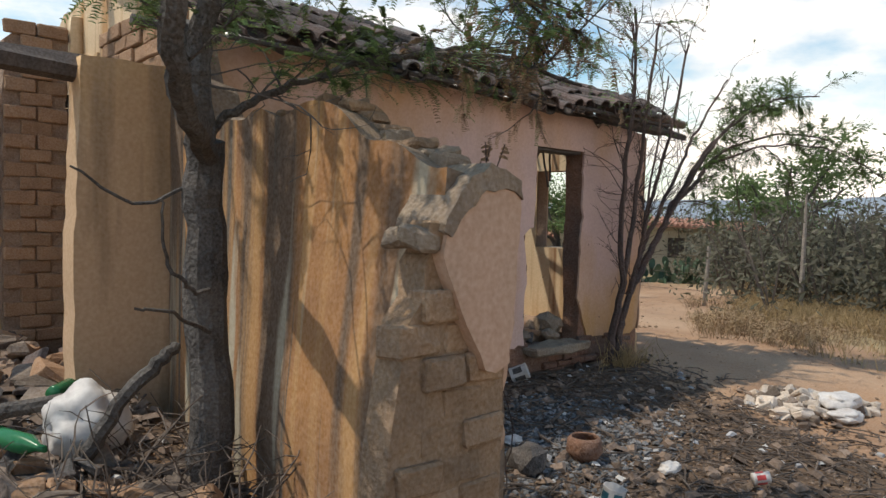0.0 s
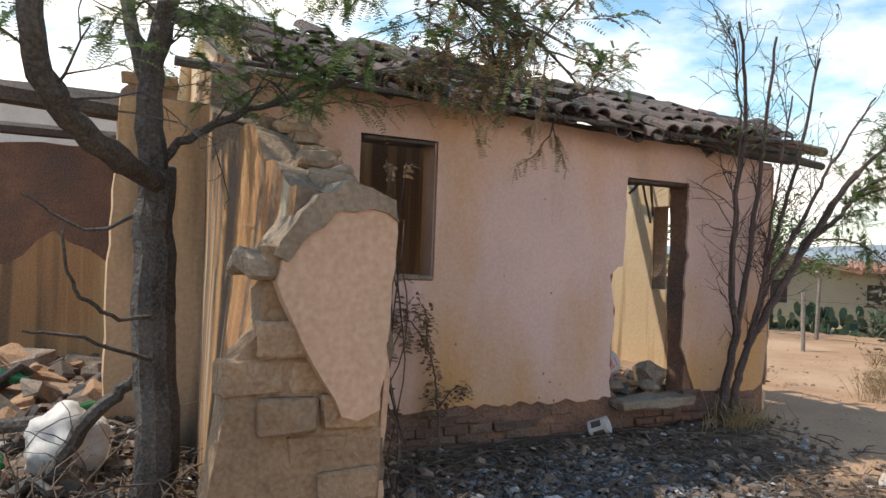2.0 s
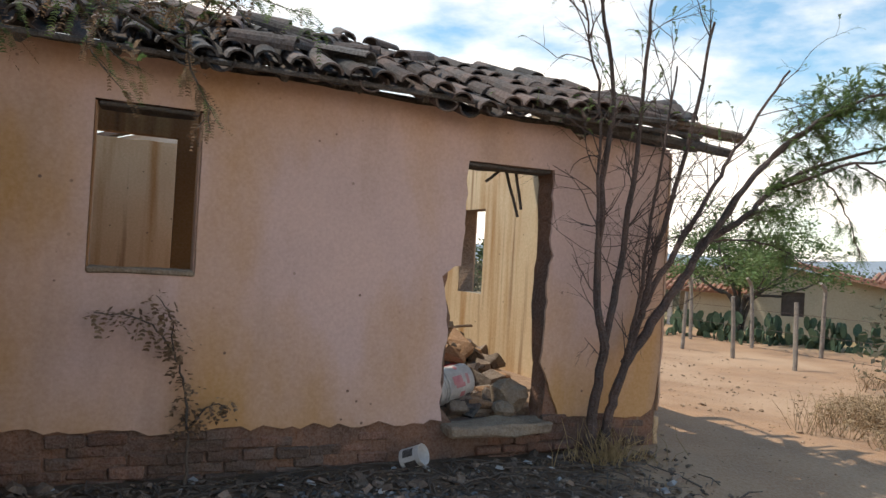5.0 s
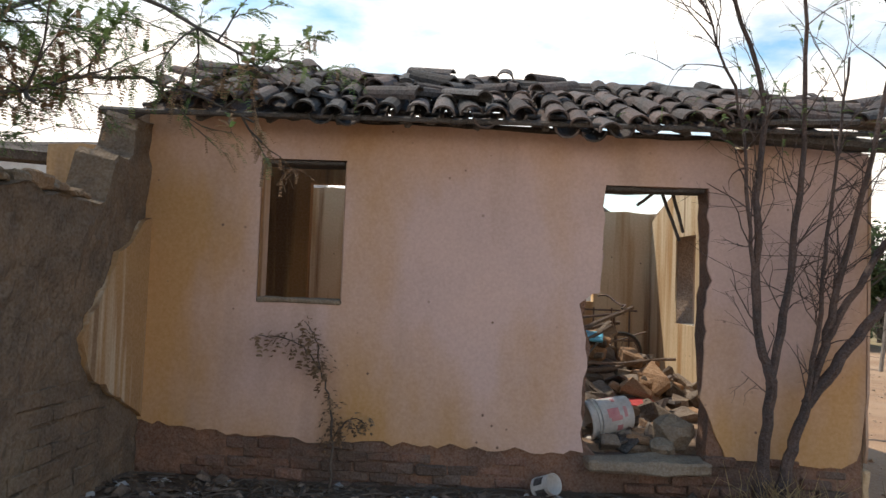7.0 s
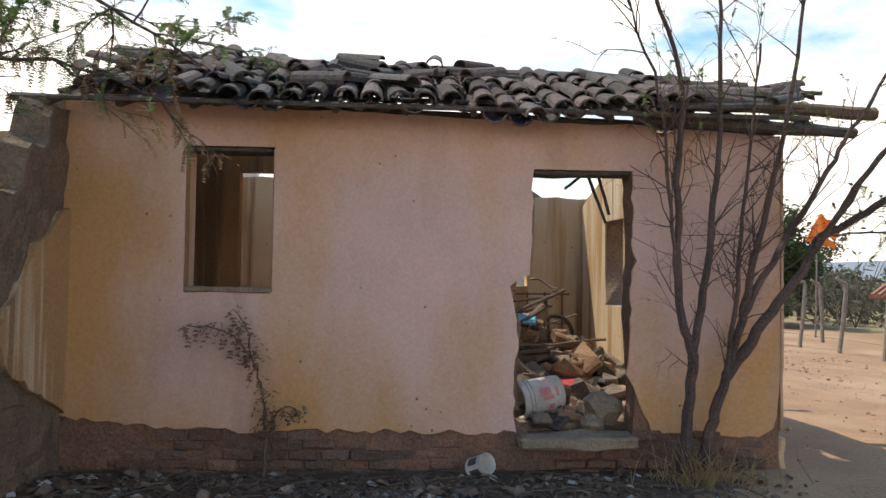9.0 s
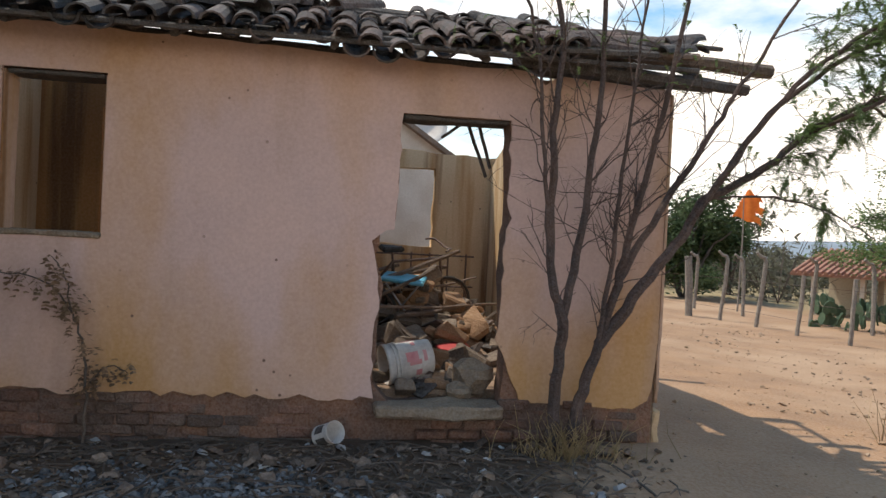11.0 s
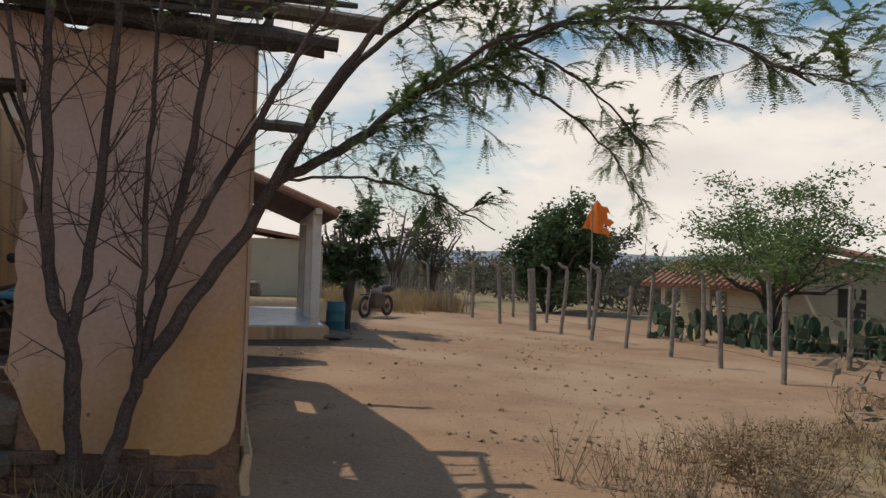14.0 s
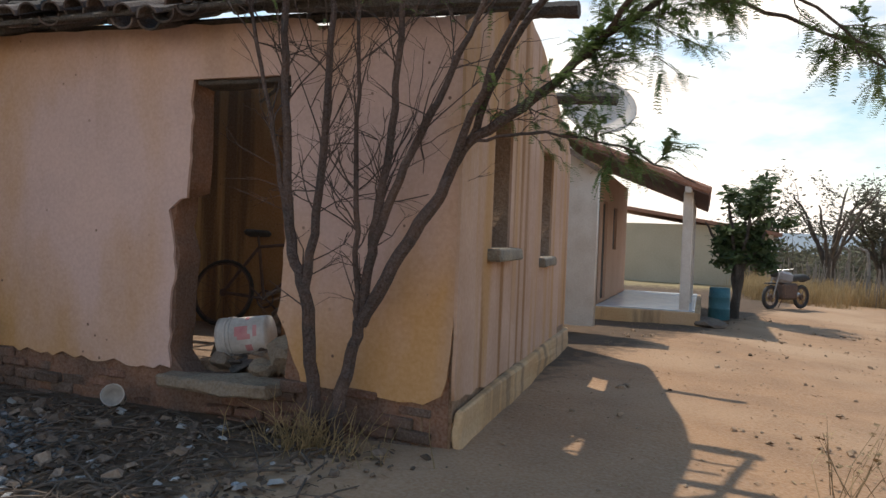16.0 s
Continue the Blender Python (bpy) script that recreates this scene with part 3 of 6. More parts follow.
part("loose_brick", box_bm(.14, .2, .075, pose(4.20, -2.88, 1.70, 3, 4, 6), bevel=.015, rough=.025, cuts=3), M_GREYB, wall_cross)
crng = random.Random(51)
for i in range(26):
    y = -0.75 - 0.08 * i
    zt = 2.26 - 0.17 * sstep(2.1, 2.45, -y) - 0.14 * sstep(2.5, 2.93, -y)
    part("coping_stone", box_bm(crng.uniform(.10, .2), crng.uniform(.08, .15), crng.uniform(.04, .08), pose(4.62 + 0.05 * y + crng.uniform(-.05, .06), y, zt + crng.uniform(-.04, .015), crng.uniform(-5, 5), crng.uniform(-5, 5), crng.uniform(-12, 12)), bevel=0.015, rough=0.03, cuts=2), M_GREYB if crng.random() < .5 else M_ADOBE, wall_cross)


def end_left(v):
    return 4.02 + 0.10 * sstep(0.9, 1.45, v) + 0.05 * sstep(1.42, 1.5, v) - 0.05 * sstep(1.6, 1.68, v)


core = slab("core", [(3.98, 0.0), (4.60, 0.0), (4.61, 1.86), (4.34, 1.8), (4.2, 1.62), (4.2, 1.5), (4.13, 1.42), (4.06, 1.0)], [], 0.14, facing(0, -2.938, 0, 0), M_ADOBE, wall_cross)
bricks(wall_cross, (0, -2.893, 0), 0, 3.98, 4.62, 0.0, 1.85, 0.205, 0.118, 0.13, M_ADOBE, lambda u, v: end_left(v) + 0.06 < u < 4.55 and v < 1.72 - 0.5 * max(0, 4.25 - u), 31, rnd=0.022)
bricks(wall_cross, (4.735, 0, 0), 87.3, -2.9, 0, 0.1, 2.3, 0.26, 0.115, 0.05, M_DAUB, lambda u, v: -2.3 < u < -0.45 and v < 1.15 + 0.35 * noise.noise(Vector((u * 2, v, 3))) and not (u > -0.85 and v > 0.85), 33, rnd=0.02)
# front skirt bricks
bricks(wall_front, (0, 0.022, 0), 0, FX0, FX1, 0.14, 0.5, 0.24, 0.075, 0.06, M_RED, lambda u, v: not (8.1 < u < 9.15 and v > 0.42) and u < FX1 - 0.14 and u > 5.1 and noise.noise(Vector((u * 1.3, v * 3, 9))) > -0.18, 35, rnd=0.028)

# pier and left room
pier = slab("wall_pier", ragged([(3.95, 0.0), (4.62, 0.0), (4.62, 2.72), (3.97, 2.70), (3.93, 1.5), (3.95, 0.0)], 0.12, 0.008, 41)[:-1], [], 0.22, facing(0, -0.03, 0, 0), M_OCHRE)
tagged(pier, "ochre plastered wall pier beside the open room", "wall", kind="structure")
endcol = slab("wall_corner", ragged([(4.55, 0), (4.76, 0), (4.76, 3.0), (4.6, 3.0), (4.55, 0)], 0.1, 0.015, 42)[:-1], [], 0.3, facing(0, 0.02, 0, 0), M_CORE)
tagged(endcol, "bare adobe corner of the front wall", "wall", kind="structure")
wall_room = slab("wall_room", [(-6, 0), (4.8, 0), (4.8, 2.75)] + ragged([(4.8, 2.75), (3.2, 2.68), (1.5, 2.55), (-6, 2.6)], 0.25, 0.03, 43)[1:], [], 0.22, facing(0, 3.0, 0, 0), M_MUD)
tagged(wall_room, "bare adobe back wall of the open room", "wall", kind="structure")
o = slab("plaster", ragged([(-6, 0), (4.78, 0), (4.78, 1.75), (4.2, 1.45), (3.6, 1.85), (3.2, 1.5), (2.2, 1.6), (1.0, 1.4), (-6, 1.5), (-6, 0)], 0.15, 0.03, 44)[:-1], [], 0.02, facing(0, 2.978, 0, 0), M_STREAKB, wall_room)
wall_far = slab("wall_far", [(-6, 0), (4.9, 0), (4.9, 3.6), (1, 3.9), (-6, 3.6)], [], 0.2, facing(0, 6.6, 0, 0), M_LIME)
tagged(wall_far, "pale pink wall of the house behind", "wall", kind="structure")
bricks(wall_left, (4.79, 0, 0), -90, -3.0, -0.25, 0.5, 3.3, 0.3, 0.13, 0.05, M_BRICK, lambda u, v: -2.2 < u < -0.45, 45)
o = slab("plaster", ragged([(-0.6, 0.2), (-0.2, 0.2), (-0.2, 3.2), (-0.55, 3.3), (-0.6, 0.2)], 0.12, 0.02, 46)[:-1], [], 0.04, facing(4.775, 0, 0, -90), M_CREAM, wall_left)
o = slab("plaster", ragged([(-2.75, 0.2), (-2.2, 0.2), (-2.15, 1.6), (-2.3, 3.2), (-2.75, 3.2), (-2.75, 0.2)], 0.12, 0.03, 47)[:-1], [], 0.04, facing(4.775, 0, 0, -90), M_OCHRE, wall_left)


stub = slab("wall_column", ragged([(4.14, 0), (4.68, 0), (4.68, 3.5), (4.3, 3.45), (4.14, 3.3), (4.14, 0)], 0.12, 0.02, 48)[:-1], [], 0.25, facing(0, 2.85, 0, 0), M_CORE)
tagged(stub, "tall bare adobe brick column in the open room", "wall", kind="structure")
bricks(stub, (0, 2.84, 0), 0, 4.14, 4.68, 0.5, 3.4, 0.27, 0.13, 0.05, M_BRICK, lambda u, v: 4.15 < u < 4.66, 49)
o = slab("plaster", ragged([(4.66, 0.2), (4.95, 0.2), (4.95, 3.6), (4.7, 3.6), (4.66, 0.2)], 0.12, 0.015, 50)[:-1], [], 0.06, facing(0, 2.79, 0, 0), M_CREAM, stub)


def beam(name, a, b, r, material, label, cat="beam", parent=None, sides=6, group=""):
    a, b = Vector(a), Vector(b)
    n = 9
    pts = [a.lerp(b, i / n) + noise.noise_vector(a + Vector((i * 0.7, 0, 0))) * r * 0.3 for i in range(n + 1)]
    ob = mesh_ob(name, *tube(pts, [r * (1 + 0.15 * noise.noise(p_ * 3)) for p_ in pts], sides, 0.25), material, parent)
    if not parent:
        tagged(ob, label, cat, group)
    return ob


beam("timber_beam", (-1.5, 0.1, 2.86), (4.0, 0.1, 2.62), 0.07, M_DARK, "dark weathered roof beam across the open room", group="open room beams")
beam("timber_beam", (-1.5, 1.5, 2.9), (4.85, 1.5, 2.95), 0.06, M_DARK, "dark weathered roof beam across the open room", group="open room beams")
beam("timber_beam", (-1.5, 2.95, 2.8), (4.85, 2.95, 2.82), 0.06, M_DARK, "dark weathered roof beam across the open room", group="open room beams")

# ---- roof ----
SL = math.atan2(RIDGE_Z - 2.93, RIDGE_Y + 0.42)
roof = thing("tiled_roof", 7.2, -0.42, 2.93, "sagging roof slope of dark weathered clay tiles", "roof", kind="structure")
RX = math.degrees(SL)


def tile_mesh(rad, length, up, k):
    bm = bmesh.new()
    n = 6
    rows = []
    for j, (yy, s) in enumerate(((0, 1.0), (length, 0.82))):
        outer, inner = [], []
        for i in range(n + 1):
            a = math.pi * i / n
            sgn = 1 if up else -1
            jit = 0.006 * noise.noise(Vector((i, j * 3, k * 5)))
            outer.append(bm.verts.new((math.cos(a) * rad * s, yy + jit * 2, sgn * math.sin(a) * rad * s * 0.8 + jit)))
            inner.append(bm.verts.new((math.cos(a) * (rad - 0.016) * s, yy + jit * 2, sgn * math.sin(a) * (rad - 0.016) * s * 0.8 + jit)))
        rows.append((outer, inner))
    (o0, i0), (o1, i1) = rows
    for i in range(n):
        bm.faces.new((o0[i], o0[i + 1], o1[i + 1], o1[i]))
        bm.faces.new((i0[i], i1[i], i1[i + 1], i0[i + 1]))
        bm.faces.new((o0[i], i0[i], i0[i + 1], o0[i + 1]))
        bm.faces.new((o1[i], o1[i + 1], i1[i + 1], i1[i]))
    for i in (0, n):
        bm.faces.new((o0[i], o1[i], i1[i], i0[i]))
    bmesh.ops.recalc_face_normals(bm, faces=bm.faces[:])
    me = bpy.data.meshes.new("roof_tile")
    bm.to_mesh(me)
    bm.free()
    me.materials.append(M_TILE)
    return me


COVER = [tile_mesh(0.085, 0.46, True, k) for k in range(4)]
PAN = [tile_mesh(0.095, 0.46, False, k) for k in range(4)]
rng = random.Random(5)
pitch, course = 0.198, 0.37
nx = 23
for i in range(nx):
    x = -2.25 + i * pitch
    sag = -0.09 * math.exp(-((x - 0.85) / 0.3) ** 2) + 0.05 * noise.noise(Vector((i * 0.25, 0, 0))) - 0.03 * math.sin(i / nx * math.pi)
    for j in range(7):
        w = i / nx
        if j >= 5 - int(1.4 * (noise.noise(Vector((i * 0.9, 2, 0))) + 0.5)):
            continue
        for kind, meshes in (("pan", PAN), ("cover", COVER)):
            if rng.random() < 0.05 and kind == "cover" and j > 0:
                continue
            ob = new("roof_tile", rng.choice(meshes))
            ob.parent = roof
            s = j * course + rng.uniform(-0.05, 0.05) + (0.06 if kind == "pan" else 0) + (0.05 * noise.noise(Vector((i * 1.7, 0, 3))) if j == 0 else 0)
            off = (0.045 if kind == "cover" else 0.02) + j * 0.004
            ob.matrix_basis = Matrix.Rotation(SL, 4, "X") @ pose(x + (pitch / 2 if kind == "cover" else 0) + rng.uniform(-0.018, 0.018), s, off + sag * (1 - j / 9) + rng.uniform(-0.01, 0.012), rng.uniform(-4, 3), rng.uniform(-7, 7), rng.uniform(-5, 5))
# rafters, battens and ridge
def roof_pt(x, s, h):
    return (x, -0.42 + s * math.cos(SL) - h * math.sin(SL), 2.93 + s * math.sin(SL) + h * math.cos(SL))


def roof_stick(name, a, b, r, mtl=M_BURNT):
    return beam(name, Vector(a) - Vector((7.2, -0.42, 2.93)), Vector(b) - Vector((7.2, -0.42, 2.93)), r, mtl, "", parent=roof)


for i in range(12):
    x = 4.72 + i * 0.51
    roof_stick("rafter", roof_pt(x, 0.12, -0.09), roof_pt(x + 0.03, 2.7, -0.09), 0.03)
for j in range(9):
    roof_stick("batten", roof_pt(4.75 + 0.3 * noise.noise(Vector((j * 3.3, 0, 7))), 0.06 + j * 0.33, -0.045), roof_pt(10.3 + 0.35 * noise.noise(Vector((j * 2.1, 0, 0))), 0.06 + j * 0.33, -0.045), 0.02)
roof_stick("ridge_beam", (4.3, RIDGE_Y + 0.1, RIDGE_Z + 0.02), (10.4, RIDGE_Y + 0.1, RIDGE_Z - 0.06), 0.07)
roof_stick("wall_plate", (4.3, 0.08, 3.0), (10.6, 0.02, 2.88), 0.035)
roof_stick("purlin", (9.0, -0.22, 2.92), (10.72, -0.26, 2.83), 0.045)
roof_stick("purlin", (8.9, -0.05, 3.1), (11.0, -0.1, 3.02), 0.05, M_WOOD)
roof_stick("purlin", (10.1, 1.1, 3.2), (10.75, 1.1, 3.18), 0.06)
roof_stick("purlin", (10.1, 3.6, 3.05), (10.75, 3.6, 3.02), 0.06)
rng = random.Random(8)
for i in range(26):       # loose laths and fallen tiles on the bare part
    x, s = rng.uniform(9.1, 10.5), rng.uniform(0.0, 1.3)
    roof_stick("lath", roof_pt(x - 0.4, s + rng.uniform(-.1, .1), 0.02), roof_pt(min(11.0, x + rng.uniform(.2, .5)), s + rng.uniform(-.1, .1), 0.04), rng.uniform(0.012, 0.028), rng.choice((M_WOOD, M_BURNT)))
for i in range(16):
    ob = new("roof_tile", rng.choice(COVER))
    ob.parent = roof
    s = rng.uniform(0.05, 1.4)
    ob.matrix_basis = Matrix.Rotation(SL, 4, "X") @ pose(rng.uniform(2.0, 3.4), s, 0.04, rng.uniform(-6, 6), rng.uniform(-20, 20), rng.uniform(0, 360))
for i in range(34):
    ob = new("roof_tile", rng.choice(COVER))
    ob.parent = roof
    ob.matrix_basis = Matrix.Rotation(SL, 4, "X") @ pose(rng.uniform(-2.2, 0.6), rng.uniform(0.1, 1.9), rng.uniform(0.09, 0.11), rng.uniform(-12, 8), rng.uniform(-25, 25), rng.uniform(-70, 70))


# ---- trees ----
def leaf_quads(rng, p, d, length, n, lw, ll, droop=0.4):
    """A feathery frond: pairs of leaflets along a drooping stalk."""
    vs, fs = [], []
    side = d.cross(Vector((0, 0, 1)))
    side = side.normalized() if side.length > 0.01 else Vector((1, 0, 0))
    for i in range(n):
        f = (i + 1) / n
        c = p + d * (length * f) - Vector((0, 0, droop * length * f * f))
        for sg in (-1, 1):
            out = (side * sg + d * 0.35 + Vector((0, 0, rng.uniform(-0.35, 0.25)))).normalized()
            w = d * lw
            t = c + out * ll * rng.uniform(0.7, 1.1)
            o = len(vs)
            vs += [c - w * 0.5, c + w * 0.5, t + w * 0.35, t - w * 0.35]
            fs.append((o, o + 1, o + 2, o + 3))
    return vs, fs


def bend(points, n=6, jit=0.03, seed=0):
    """A smoothed, slightly crooked line through the points."""
    rng = random.Random(seed)
    pts = [Vector(p) for p in points]
    out = []
    for i in range(len(pts) - 1):
        p0, p1, p2, p3 = pts[max(i - 1, 0)], pts[i], pts[i + 1], pts[min(i + 2, len(pts) - 1)]
        for k in range(n):
            t = k / n
            q = 0.5 * (2 * p1 + (p2 - p0) * t + (2 * p0 - 5 * p1 + 4 * p2 - p3) * t * t + (3 * p1 - p0 - 3 * p2 + p3) * t ** 3)
            out.append(q + Vector([rng.uniform(-jit, jit) for _ in range(3)]) * (1 if out else 0))
    out.append(pts[-1])
    return out


def limb(points, r0, r1, seed=0, sides=7, jit=0.012, n=6):
    line = bend(points, n, jit, seed)
    m = len(line) - 1
    return line, tube(line, [r0 + (r1 - r0) * i / m for i in range(m + 1)], sides, 0.18)


def twigs(rng, lines, count, length, r, up=0.3, bias=(0, 0, 0), lo=0.25, forks=2):
    """Thin forked twigs growing from the lines; returns chunks and their tips with directions."""
    chunks, tips = [], []
    for _ in range(count):
        ln = rng.choice(lines)
        i = rng.randrange(int(len(ln) * lo), len(ln) - 1)
        d = (ln[i + 1] - ln[i]).normalized() * 0.5 + Vector((rng.gauss(0, .6), rng.gauss(0, .6), rng.gauss(up, .45))) + Vector(bias)
        stack = [(ln[i].copy(), d.normalized(), length * rng.uniform(0.5, 1.3), r, forks)]
        while stack:
            p, d, le, rr, k = stack.pop()
            pts = [p]
            for s_ in range(4):
                d = (d + Vector((rng.gauss(0, .16), rng.gauss(0, .16), rng.gauss(0, .13)))).normalized()
                pts.append(pts[-1] + d * le / 4)
                tips.append((pts[-1].copy(), d.copy()))
            chunks.append(tube(pts, [rr, rr * .85, rr * .7, rr * .55, rr * .35], 4))
            if k:
                for _f in range(2):
                    q = rng.choice(pts[1:])
                    stack.append((q.copy(), (d + Vector((rng.gauss(0, .6), rng.gauss(0, .6), rng.gauss(0.05, .4)))).normalized(), le * 0.6, rr * 0.6, k - 1))
    return chunks, tips


def rooted(name, base, label, cat, group=""):
    return thing(name, *base, label, cat, group)


def leaf_part(name, chunks, mtl, parent, label=""):
    ob = mesh_ob(name, *join(chunks), mtl, parent, label)
    ob.matrix_parent_inverse = parent.matrix_basis.inverted()
    return ob


def acacia_by_wall():
    rng = random.Random(11)
    t = rooted("tree", (4.06, -1.62, 0.5), "grey-barked thorn tree with feathery leaves beside the broken wall", "tree")
    trunk, tk = limb([(4.09, -1.62, 0.35), (4.07, -1.6, 1.0), (4.04, -1.6, 1.7), (4.03, -1.6, 2.1)], 0.105, 0.085, 1, 10)
    leaf_part("trunk", [tk], M_BARK, t)
    specs = [
        ([(4.03, -1.62, 2.02), (3.84, -1.95, 2.1), (3.61, -2.3, 2.27), (3.52, -2.5, 2.6), (3.45, -2.6, 3.0), (3.3, -2.8, 3.5)], .055, .03),
        ([(4.7, -2.0, 2.5), (5.1, -2.1, 2.62), (5.6, -2.05, 2.68), (6.1, -1.9, 2.52)], .014, .006),
        ([(4.5, -2.1, 3.45), (5.1, -2.0, 3.3), (5.7, -1.9, 3.05), (6.2, -1.85, 2.75)], .018, .006),
        ([(4.03, -1.6, 2.05), (3.99, -1.62, 2.39), (4.02, -1.66, 2.7), (4.16, -1.8, 3.1), (4.5, -2.1, 3.5), (5.0, -2.4, 3.6)], .07, .022),
        ([(4.04, -1.6, 2.1), (4.16, -1.63, 2.24), (4.4, -1.72, 2.39), (4.75, -1.9, 2.52), (5.1, -2.3, 2.56), (5.42, -2.65, 2.42)], .024, .008),
        ([(4.0, -1.62, 2.45), (3.9, -1.3, 2.9), (3.9, -0.9, 3.3), (4.2, -0.5, 3.7)], .04, .015),
        ([(4.1, -1.75, 3.0), (3.9, -2.3, 3.3), (3.8, -2.9, 3.4)], .03, .01),
        ([(4.4, -2.0, 3.4), (4.8, -2.4, 3.0), (5.15, -2.6, 2.72)], .022, .007),
        ([(4.15, -1.78, 3.08), (4.6, -1.5, 3.45), (5.2, -1.2, 3.6)], .025, .008),
    ]
    lines = []
    for i, (pts, a, b) in enumerate(specs):
        ln, ch = limb(pts, a, b, 20 + i, 7)
        lines.append(ln)
        leaf_part("limb", [ch], M_BARK, t)
    for i, pts in enumerate(([(4.08, -1.63, 1.42), (3.85, -1.9, 1.45), (3.7, -2.0, 1.6), (3.66, -2.05, 1.82)], [(4.08, -1.63, 1.2), (3.8, -1.9, 1.35), (3.55, -2.1, 1.42)], [(4.04, -1.6, 1.95), (3.8, -1.5, 1.8), (3.5, -1.5, 1.95)])):
        ln, ch = limb(pts, .012, .005, 40 + i, 5, 0.01)
        leaf_part("twig", [ch], M_BARK, t)
    ch, tips = twigs(rng, lines, 130, 0.42, 0.0065, 0.15, (0.15, -0.1, 0), 0.3)
    leaf_part("twig", ch, M_BARK, t)["kind"] = "stuff"
    crown, dry = [], []
    right = [q for q in tips if q[0].x > 4.9 and q[0].z < 3.0]
    for _ in range(5200):
        p, d = rng.choice(tips)
        if p.z < 2.35:
            continue
        dd = (d + Vector((rng.gauss(0, .6), rng.gauss(0, .6), rng.gauss(-.1, .3)))).normalized()
        (dry if (p.x > 4.8 and p.z < 2.75 and rng.random() < .6) else crown).append(leaf_quads(rng, p, dd, rng.uniform(.06, .13), 12, .006, .016))
    for _ in range(260):
        p, d = rng.choice(right or tips)
        dry.append(leaf_quads(rng, p, Vector((rng.gauss(0, .2), rng.gauss(0, .2), -1)).normalized(), rng.uniform(.05, .10), 6, .008, .012, 0))
    leaf_part("crown", crown, M_LEAF, t, "thin feathery green foliage")
    leaf_part("dry_foliage", dry, M_DRYLEAF, t, "dried brown pods and leaves")["kind"] = "stuff"


def stemmed_tree():
    rng = random.Random(17)
    t = rooted("tree", (9.48, -0.2, 0.16), "many-stemmed thorn tree with reddish bark before the wall", "tree")
    specs = [
        ([(9.42, -0.2, 0.05), (9.42, -0.2, 0.5), (9.41, -0.33, 1.12), (9.3, -0.36, 1.53), (9.27, -0.4, 2.4), (9.25, -0.5, 3.2), (8.87, -0.7, 3.9)], .05, .012),
        ([(9.41, -0.33, 1.10), (9.5, -0.36, 1.75), (9.58, -0.42, 2.8), (9.5, -0.6, 3.9)], .034, .011),
        ([(9.55, -0.18, 0.05), (9.6, -0.18, 0.5), (9.71, -0.2, 0.88), (9.82, -0.27, 1.4), (9.92, -0.32, 2.0), (10.05, -0.45, 2.75), (10.14, -0.6, 3.8)], .05, .011),
        ([(9.72, -0.2, 0.9), (9.74, -0.33, 1.5), (9.77, -0.42, 2.3), (9.82, -0.55, 3.4)], .022, .008),
        ([(9.82, -0.27, 1.42), (10.06, -0.35, 1.9), (10.35, -0.42, 2.42), (10.6, -0.5, 2.9), (10.9, -0.7, 3.5)], .03, .009),
        ([(9.30, -0.36, 1.5), (9.2, -0.45, 2.2), (9.05, -0.6, 3.0), (8.7, -0.8, 3.7)], .018, .006),
        ([(9.73, -0.2, 0.95), (10.0, -0.26, 1.38), (10.25, -0.3, 1.74), (10.42, -0.33, 2.02), (10.8, -0.37, 2.25), (11.1, -0.39, 2.51), (11.5, -0.45, 2.75), (12.0, -0.9, 2.95), (12.5, -1.3, 2.9)], .046, .008),
        ([(11.1, -0.39, 2.51), (11.5, -0.9, 2.75), (12.0, -1.5, 2.72), (12.42, -2.0, 2.35)], .016, .005),
        ([(11.5, -0.45, 2.75), (12.0, -0.3, 2.62), (12.5, -0.1, 2.38), (12.84, 0.0, 2.0)], .012, .004),
        ([(10.42, -0.33, 2.02), (10.8, -0.42, 2.06), (11.2, -0.46, 2.0), (11.62, -0.48, 1.8)], .010, .004),
        ([(10.25, -0.3, 1.74), (10.6, -0.5, 2.4), (11.0, -0.7, 2.95), (11.5, -1.0, 3.3), (12.1, -1.3, 3.4)], .026, .007),
        ([(10.42, -0.33, 2.02), (10.75, -0.5, 2.6), (11.2, -0.6, 3.0), (11.8, -0.6, 3.3), (12.4, -0.7, 3.3)], .024, .007),
        ([(11.5, -0.9, 2.75), (11.9, -1.0, 2.55), (12.3, -1.0, 2.2)], .010, .004),
    ]
    lines = []
    for i, (pts, a, b) in enumerate(specs):
        ln, ch = limb(pts, a, b, 60 + i, 7)
        lines.append(ln)
        leaf_part("stem", [ch], M_BARKR, t)
    ch, bare = twigs(rng, lines[:6], 120, 0.5, 0.0055, 0.35, (0, 0, 0), 0.3, 2)
    ch2, tips = twigs(rng, [lines[6], lines[6], lines[7], lines[10], lines[11]], 120, 0.30, 0.0045, 0.05, (0.25, -0.05, 0), 0.42, 2)
    ch4, t4 = twigs(rng, [lines[8], lines[12]], 22, 0.16, 0.003, 0.0, (0.25, 0, -0.1), 0.3, 1)
    ch2 += ch4
    tips += t4
    ch3, wisp = twigs(rng, lines[9:10], 16, 0.2, 0.003, 0.0, (0.2, 0, 0), 0.3, 1)
    tips += wisp
    leaf_part("twig", ch + ch2 + ch3, M_BARKR, t)["kind"] = "stuff"
    crown = []
